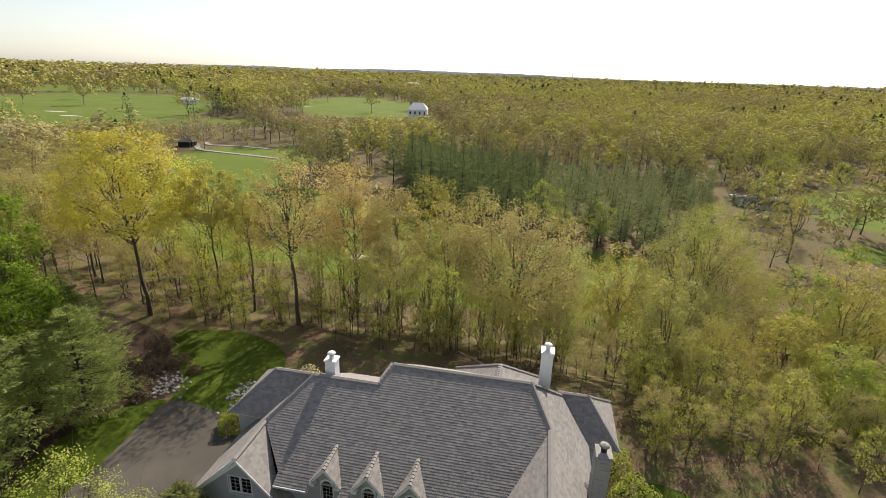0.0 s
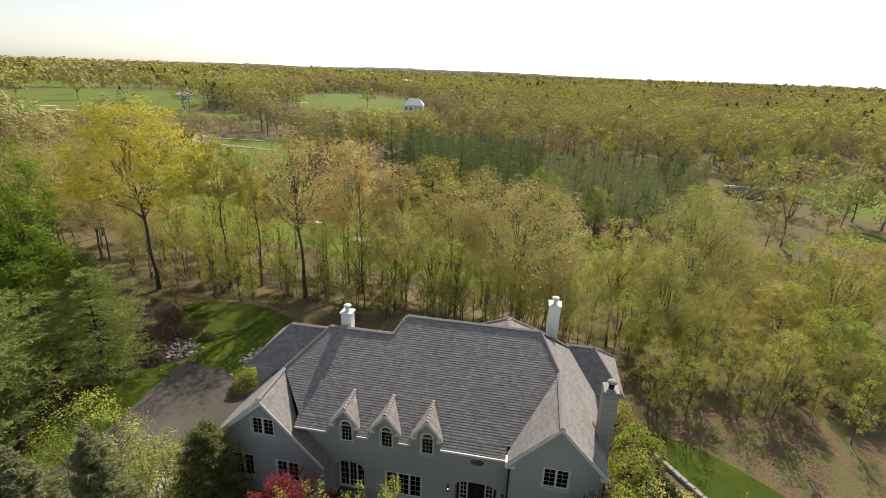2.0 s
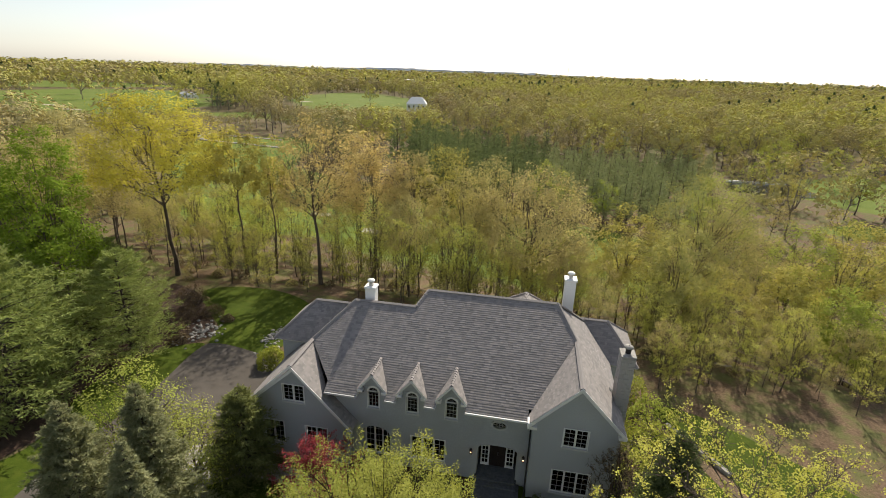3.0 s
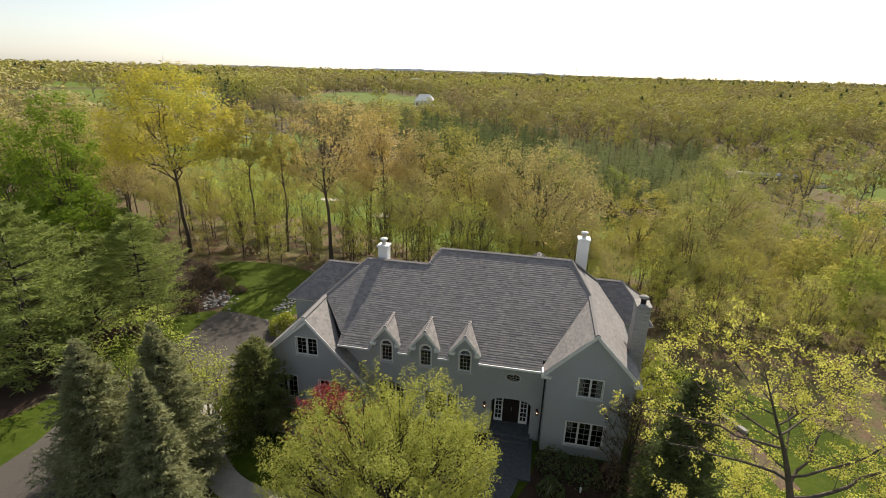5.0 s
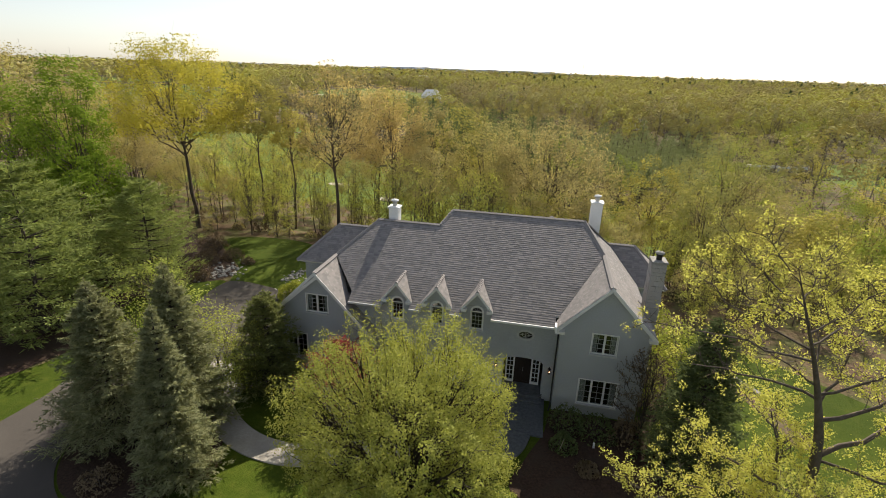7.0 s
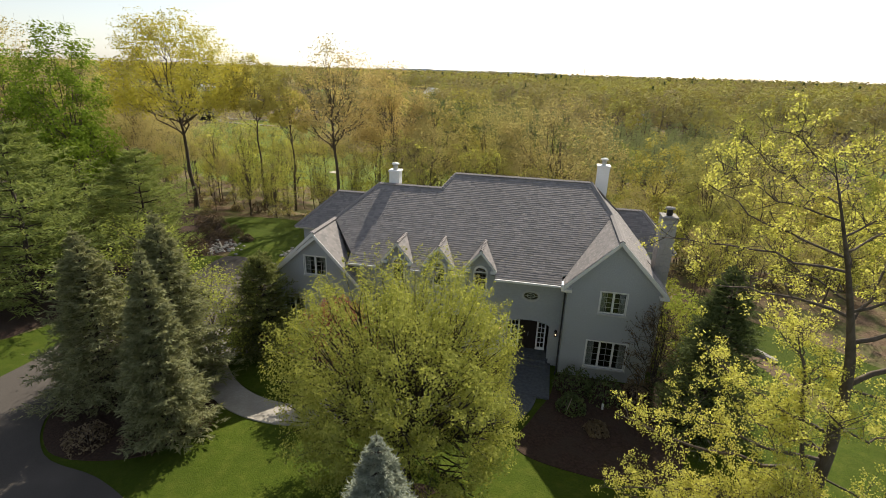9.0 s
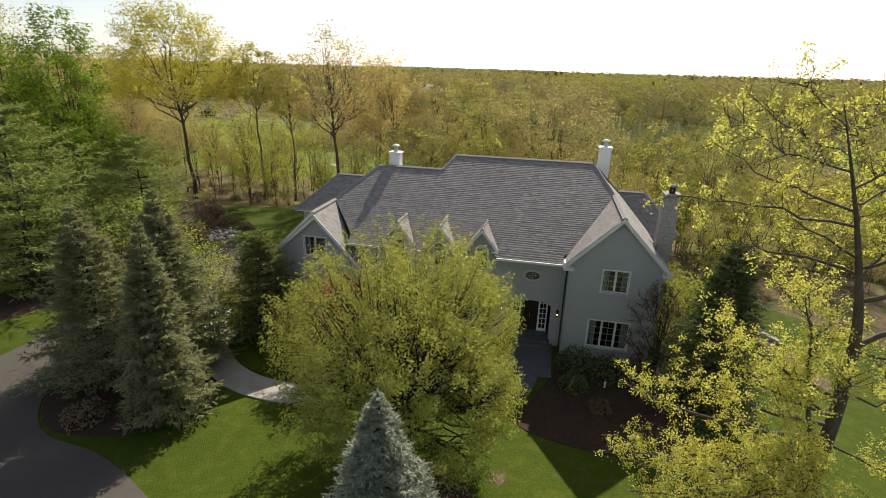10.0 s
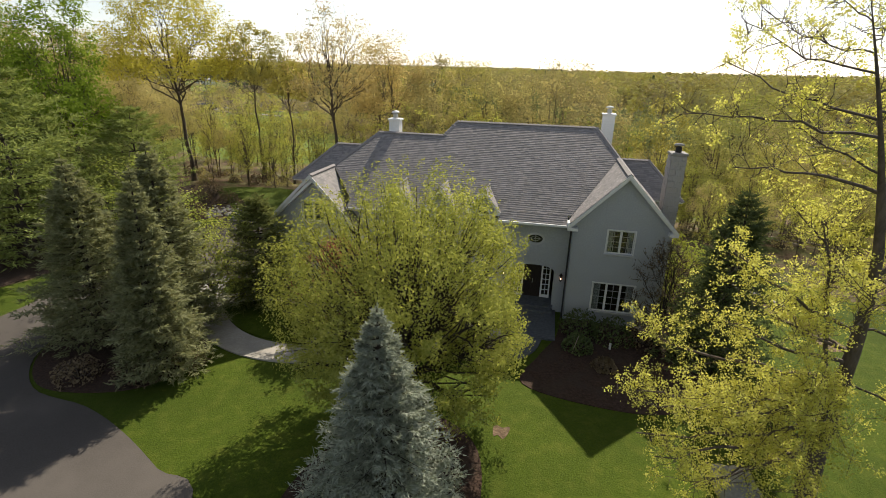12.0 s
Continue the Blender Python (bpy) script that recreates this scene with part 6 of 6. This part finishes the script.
# ---- pine grove and middle woods ----
grove = [bough_tree(400 + i, 16.0, 3.3, 13, 7, 7, 3, 0.85, 0.40, 0.05, 0.25, 0.22, 0.2, power=0.6, jag=0.4, spread=0.5, up=0.45) for i in range(3)]
gr_src = {}
n = 0
grown = []
while n < 190:
    y = rw.uniform(106, 178)
    x = rw.uniform(6 - 0.27 * y, 4 + 0.32 * y)
    if float(open_ground(np.array([x]), np.array([y]))[0]) > -0.02 or any((x - a) ** 2 + (y - b) ** 2 < 17 for a, b in grown):
        continue
    grown.append((x, y))
    n += 1
    k = (n % 3, x > 0.04 * y)
    sc = rw.uniform(0.78, 1.08) * float(np.interp(x / y, (-0.27, -0.1, 0.05, 0.3), (1.18, 1.05, 0.92, 0.8)))
    m = pose(x, y, float(ground_z(x, y)), 0, 0, rw.uniform(0, 360)) @ Matrix.Scale(sc, 4)
    if k not in gr_src:
        gr_src[k] = make_tree("grove_pine", "grey-green pine of a dense grove" if k[1] else "dark pine of a dense grove", grove[k[0]], L_GROVEPALE if k[1] else L_GROVE, M_DARKBARK, "pine grove")
        gr_src[k].matrix_basis = m
    else:
        copy_thing(gr_src[k], m)
for x, y, h, k in ((-67.0, 168.0, 22.0, 0), (-165.0, 185.0, 19.0, 1), (-61.0, 160.0, 15.0, 2), (-40.0, 150.0, 19.0, 1)):
    copy_thing(gr_src[(k, False)], pose(x, y, float(ground_z(x, y)), 0, 0, x * 7) @ Matrix.Scale(h / 16.0, 4))
mid = [crown_tree(430 + i, 17.0, 5.2, 0.22, 9, 56, 32, 0.37, 0.2, low=-0.75, wide=0.45, puff=0.13, twigs=1) for i in range(4)]
mid_src = [None] * 4
spots, tries = [], 0


def mid_tree(k, x, y, h, turn):
    m = pose(x, y, float(ground_z(x, y)), 0, 0, turn) @ Matrix.Scale(h / 17.0, 4)
    if mid_src[k] is None:
        mid_src[k] = make_tree("midwood_tree", "broad woodland tree with soft yellow-green crown", mid[k], (L_OLIVE, L_YELLOW, L_GREEN, L_OLIVE)[k], group="middle woods")
        mid_src[k].matrix_basis = m
    else:
        copy_thing(mid_src[k], m)


for k, x, y, h in ((2, 5.9, 112.0, 13.8), (2, 18.3, 110.0, 13.2), (2, 9.5, 108.0, 11.5), (0, 12.0, 98.0, 10.0), (0, 30, 100, 10), (1, 38, 98, 10), (0, 45, 99, 10), (3, 52, 107, 10), (0, 59, 103, 11), (2, 66, 106, 9), (3, 46, 118, 10), (0, 55, 127, 9), (3, 38, 124, 11), (1, 47, 136, 9), (0, 63, 138, 8), (3, 60, 118, 10), (0, 88, 150, 10), (3, 93, 160, 13), (0, 86, 182, 17), (3, 72, 190, 18), (0, 60, 178, 15), (2, 98, 178, 16), (3, 54, 165, 13), (0, 74, 128, 8), (3, 52, 150, 11)):
    mid_tree(k, x, y, h, x * 31)
    spots.append((x, y))
while len(spots) < 100 and tries < 9000:
    tries += 1
    x, y = rw.uniform(-200, 150), rw.uniform(112, 215)
    if x < -1.3 * y or x > 0.7 * y or float(open_ground(np.array([x]), np.array([y]))[0]) > -0.05:
        continue
    if -0.30 * y < x < 4 + 0.36 * y and y < 190:
        continue
    if any((x - a) ** 2 + (y - b) ** 2 < 60 for a, b in spots):
        continue
    spots.append((x, y))
    low = -0.75 * y < x < -0.3 * y
    mid_tree(rw.choice((0, 3, 0, 3, 1)) if x < 0 else rw.randrange(4), x, y, rw.uniform(9, 12) if low else rw.uniform(15, 20), rw.uniform(0, 360))


# ---- far woods ----
def far_woods():
    """Woods out to the horizon: domed crowns on stems, coarser with distance, joined into one mesh of pines and one of broad trees."""
    rng = np.random.default_rng(500)
    pos = []
    r = 120.0
    while r < 3300:
        gap = max(11.5, r * 0.027) if r < 720 else r * 0.0195
        n = int(1.62 * r / gap)
        a = np.linspace(-0.95, 0.60, n) + rng.uniform(-0.5, 0.5, n) * gap / r
        rr = r + rng.uniform(-0.5, 0.5, n) * gap
        for q in range(n):
            pos.append((rr[q] * math.sin(a[q]), rr[q] * math.cos(a[q]), gap))
        r += gap * 0.95
    pos = np.array(pos)
    x, y = pos[:, 0], pos[:, 1]
    og = open_ground(x, y)
    keep = og < -0.02
    keep &= ~(np.hypot((x + 88) / 26, (y - 392) / 30) < 1)
    keep &= ~((x > -0.30 * y) & (x < 4 + 0.30 * y) & (y < 180))
    keep &= ~(np.hypot((x - 76) / 17, (y - 167) / 15) < 1)
    for a, b in spots:
        keep &= np.hypot(x - a, y - b) > 6.0
    keep |= (og > 0.05) & (rng.random(len(pos)) < 0.03) & (y > 230)
    pos = pos[keep]
    x, y = pos[:, 0], pos[:, 1]
    n = len(pos)
    dist = np.hypot(x, y)
    patch = np.sin(x * 0.013 + 2) * np.cos(y * 0.009) + 0.5 * np.sin(x * 0.031 + y * 0.027)
    tint = np.clip(0.5 + 0.30 * patch + rng.normal(size=n) * 0.28, 0, 1)
    tint = np.where((x < -0.33 * y) & (dist < 330), tint * 0.35, tint)
    pine = rng.random(n) < 0.03 + 0.45 * (patch > 0.98) + 0.25 * ((y > 1500) & (x > -200))
    broad = [[crown_tree(520 + 10 * lod + i, 17.0, 6.8, cl, lm, tf, pr, lf, 0.28, low=-0.4, wide=0.42, puff=0.10, twigs=0, light=True, inside=0.0, loose=0.2) for i in range(4)] for lod, (cl, lm, tf, pr, lf) in enumerate(((0.20, 6, 74, 10, 0.68), (0.20, 5, 48, 7, 1.05), (0.30, 2, 17, 3, 2.2)))]
    conif = [[bough_tree(560 + 10 * lod + i, 17.0, 3.4, wh, 6, 2, 1, ln, wd, 0.05, 0.3, 0.15, 0.2, power=0.6, spread=0.5, up=0.4) for i in range(2)] for lod, (wh, ln, wd) in enumerate(((12, 1.6, 1.2), (8, 2.2, 1.7), (5, 3.2, 2.8)))]

    def flat(tree):
        """Leaf and wood faces of a source tree as triangles."""
        out = []
        for v, f in (join_np((tree[0], tree[1])), tree[2]):
            out.append((v, f if f.shape[1] == 3 else np.concatenate((f[:, [0, 1, 2]], f[:, [0, 2, 3]]))))
        return out
    broad = [[flat(t) for t in row] for row in broad]
    conif = [[flat(t) for t in row] for row in conif]
    for nm, mask, sets, mats, label in (("far_woods", ~pine, broad, (L_FAR, M_HAZE_BARK), "distant spring woods reaching to the horizon"), ("far_pines", pine, conif, (L_FARPINE, M_HAZE_BARK), "distant dark pines among the woods")):
        vs, fs, ts, sl, base = [], [], [], [], 0
        for i in np.nonzero(mask)[0]:
            px, py, gap = pos[i]
            far = dist[i]
            lod = 0 if far < 290 else (1 if far < 720 else 2)
            ht = rng.uniform(12.5, 21.5)
            if px < -0.6 * py and far < 360:
                ht = min(ht, max(4.0, 36.7 * (1 - far / 350)))
            elif -0.55 * py < px < -0.19 * py and far < 400:
                ht = min(ht, max(3.5, 36.7 * (1 - far / 392)))
            size = ht / 17.0 if lod < 2 else max(1.0, gap * rng.uniform(0.5, 0.75) / 6.8)
            if pine[i]:
                size = min(size, 1.4)
            c, s = math.cos(i * 2.4) * size, math.sin(i * 2.4) * size
            m = np.array(((c, s, 0), (-s, c, 0), (0, 0, size)))
            for part, (v, f) in enumerate(sets[lod][i % len(sets[lod])]):
                if part == 0 and lod == 2:
                    continue
                vs.append(v @ m + np.array((px, py, float(ground_z(px, py)) + ht - 17.0 * size)))
                fs.append(f + base)
                ts.append(np.full(len(v), tint[i]))
                sl.append(np.full(len(f), 1 - part))
                base += len(v)
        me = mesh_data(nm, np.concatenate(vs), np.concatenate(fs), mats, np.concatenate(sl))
        at = me.attributes.new("tint", "FLOAT", "POINT")
        at.data.foreach_set("value", np.concatenate(ts).astype(np.float32))
        tagged(new(nm, me), label, "woods", kind="stuff")


far_woods()

# ---- distant things ----
for cx, cy, rx, ry in ((-25.7, 79.0, 2.4, 1.2), (-37, 84, 2.2, 1.0), (-300, 283, 8, 2.5), (-330, 300, 9, 3), (-205, 430, 7, 3), (-235, 470, 7, 3), (-245, 262, 6, 2)):
    zz = float(ground_z(cx, cy))
    lp = smooth_loop([(cx + rx * math.cos(t) * (1 + 0.2 * math.sin(3 * t + cx)), cy + ry * math.sin(t)) for t in np.arange(8) * math.pi / 4], 4)
    slab("bunker", lp, zz + 0.12, M_SAND, "pale sand bunker on the golf course", "bunker", 0.3)
for pts, w in (([(-150, 205), (-139, 192), (-128, 189), (-112, 186), (-97, 183)], 2.2), ([(-150, 212), (-143, 205), (-132, 206), (-118, 205), (-108, 203)], 2.0)):
    lp = ribbon(pts, w)
    slab("cart_path", lp, float(ground_z(pts[2][0], pts[2][1])) + 0.25, M_ROAD, "pale cart path across the fairway", "path", 0.4)
slab("pond", smooth_loop([(64, 163), (72, 158), (84, 158), (88, 166), (80, 174), (68, 175)]), float(ground_z(75, 166)) + 0.15, M_WATER, "dark still pond among the trees", "pond", 0.3)
bevelled("dam_wall", [box(66, 84, 175.5, 176.2, float(ground_z(75, 176)) - 0.2, float(ground_z(75, 176)) + 0.7)], M_WHITE, thing("pond_wall", "long white wall beside the pond", "wall"), 0.05)


def far_house(at, w, d, eave, ridge, wallm, roofm, label, turn=0.0, wins=4):
    h = thing("far_house", label, "house")
    h.matrix_basis = pose(*at, 0, 0, turn)
    put("wall", *box(-w / 2, w / 2, -d / 2, d / 2, -1, eave), wallm, h)
    o = 0.5
    put("roof", [(-w / 2 - o, -d / 2 - o, eave), (w / 2 + o, -d / 2 - o, eave), (w / 2 + o, d / 2 + o, eave), (-w / 2 - o, d / 2 + o, eave), (-w / 2 * 0.55, 0, ridge), (w / 2 * 0.55, 0, ridge)], [(0, 1, 5, 4), (1, 2, 5), (2, 3, 4, 5), (3, 0, 4), (3, 2, 1, 0)], roofm, h)
    for i in range(wins):
        x = -w / 2 + w * (i + 0.5) / wins
        put("window", *box(x - 0.6, x + 0.6, -d / 2 - 0.06, -d / 2 + 0.02, eave * 0.45, eave * 0.8), M_DARK, h)
    return h


cz = float(ground_z(-93, 398))
far_house((-94, 399, cz), 15, 12, 6.5, 11.5, M_WHITE, M_WHITE, "white clubhouse with a hipped roof on a rise", 8)
far_house((-80, 385, cz), 20, 8, 2.2, 3.6, M_ROOFDARK, M_ROOFDARK, "long low dark shed below the clubhouse", 8, 0)
far_house((-68, 378, cz - 0.5), 7, 5, 2.6, 3.8, M_WHITE, M_GREYTRIM, "small white outbuilding beside the clubhouse", 20, 2)
far_house((-150, 199, float(ground_z(-150, 199))), 6, 5, 2.2, 3.6, M_DARK, M_ROOFDARK, "small dark shelter beside the cart path", 15, 0)
far_house((-300, 400, float(ground_z(-300, 400))), 16, 8, 3.5, 5.5, M_WHITE, M_GREYTRIM, "low pale building beyond the fairways", -10, 5)
far_house((44, 262, float(ground_z(44, 262)) + 3), 9, 6, 3.0, 4.5, M_WHITE, M_GREYTRIM, "pale house among the trees", 30, 3)
far_house((-230, 900, float(ground_z(-230, 900)) + 8), 26, 10, 5, 7, M_WHITE, M_WHITE, "long white roof far among the woods", 0, 0)
mast = thing("far_mast", "thin lattice mast on the skyline", "mast", at=(135, 2800, 26))
put("mast_pole", *tube(np.array(((0, 0, 0), (0, 0, 30), (0, 0, 52))), (1.6, 1.2, 0.5), 4), M_FLASH, mast)
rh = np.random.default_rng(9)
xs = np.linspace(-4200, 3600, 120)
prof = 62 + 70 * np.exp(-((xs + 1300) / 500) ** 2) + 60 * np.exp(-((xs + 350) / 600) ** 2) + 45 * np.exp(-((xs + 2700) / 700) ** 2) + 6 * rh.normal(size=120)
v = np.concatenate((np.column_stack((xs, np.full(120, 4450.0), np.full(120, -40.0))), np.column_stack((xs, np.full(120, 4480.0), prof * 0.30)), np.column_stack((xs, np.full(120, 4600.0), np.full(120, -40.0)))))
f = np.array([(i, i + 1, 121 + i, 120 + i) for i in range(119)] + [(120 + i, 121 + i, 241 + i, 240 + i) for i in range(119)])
# the hills look hazy only through their painted pale colour
tagged(put("backdrop_hills", v, f, M_HAZE_HILL), "low hills on the horizon with haze put into their pale colour", "hills", kind="structure")

stake = tagged(put("garden_stake", *tube(np.array(((4.1, 18.3, -0.1), (4.22, 18.3, 0.5), (4.34, 18.3, 1.05))), (0.022, 0.02, 0.018), 6), M_FALLEN), "thin pale wooden stake leaning in the mulch bed", "stake")
marker = thing("bed_marker", "small pale marker post in the mulch bed", "marker", at=(6.0, 19.2, 0.05))
bevelled("post", [box(-0.05, 0.05, -0.04, 0.04, -0.1, 0.34)], M_TRIM, marker, 0.012)
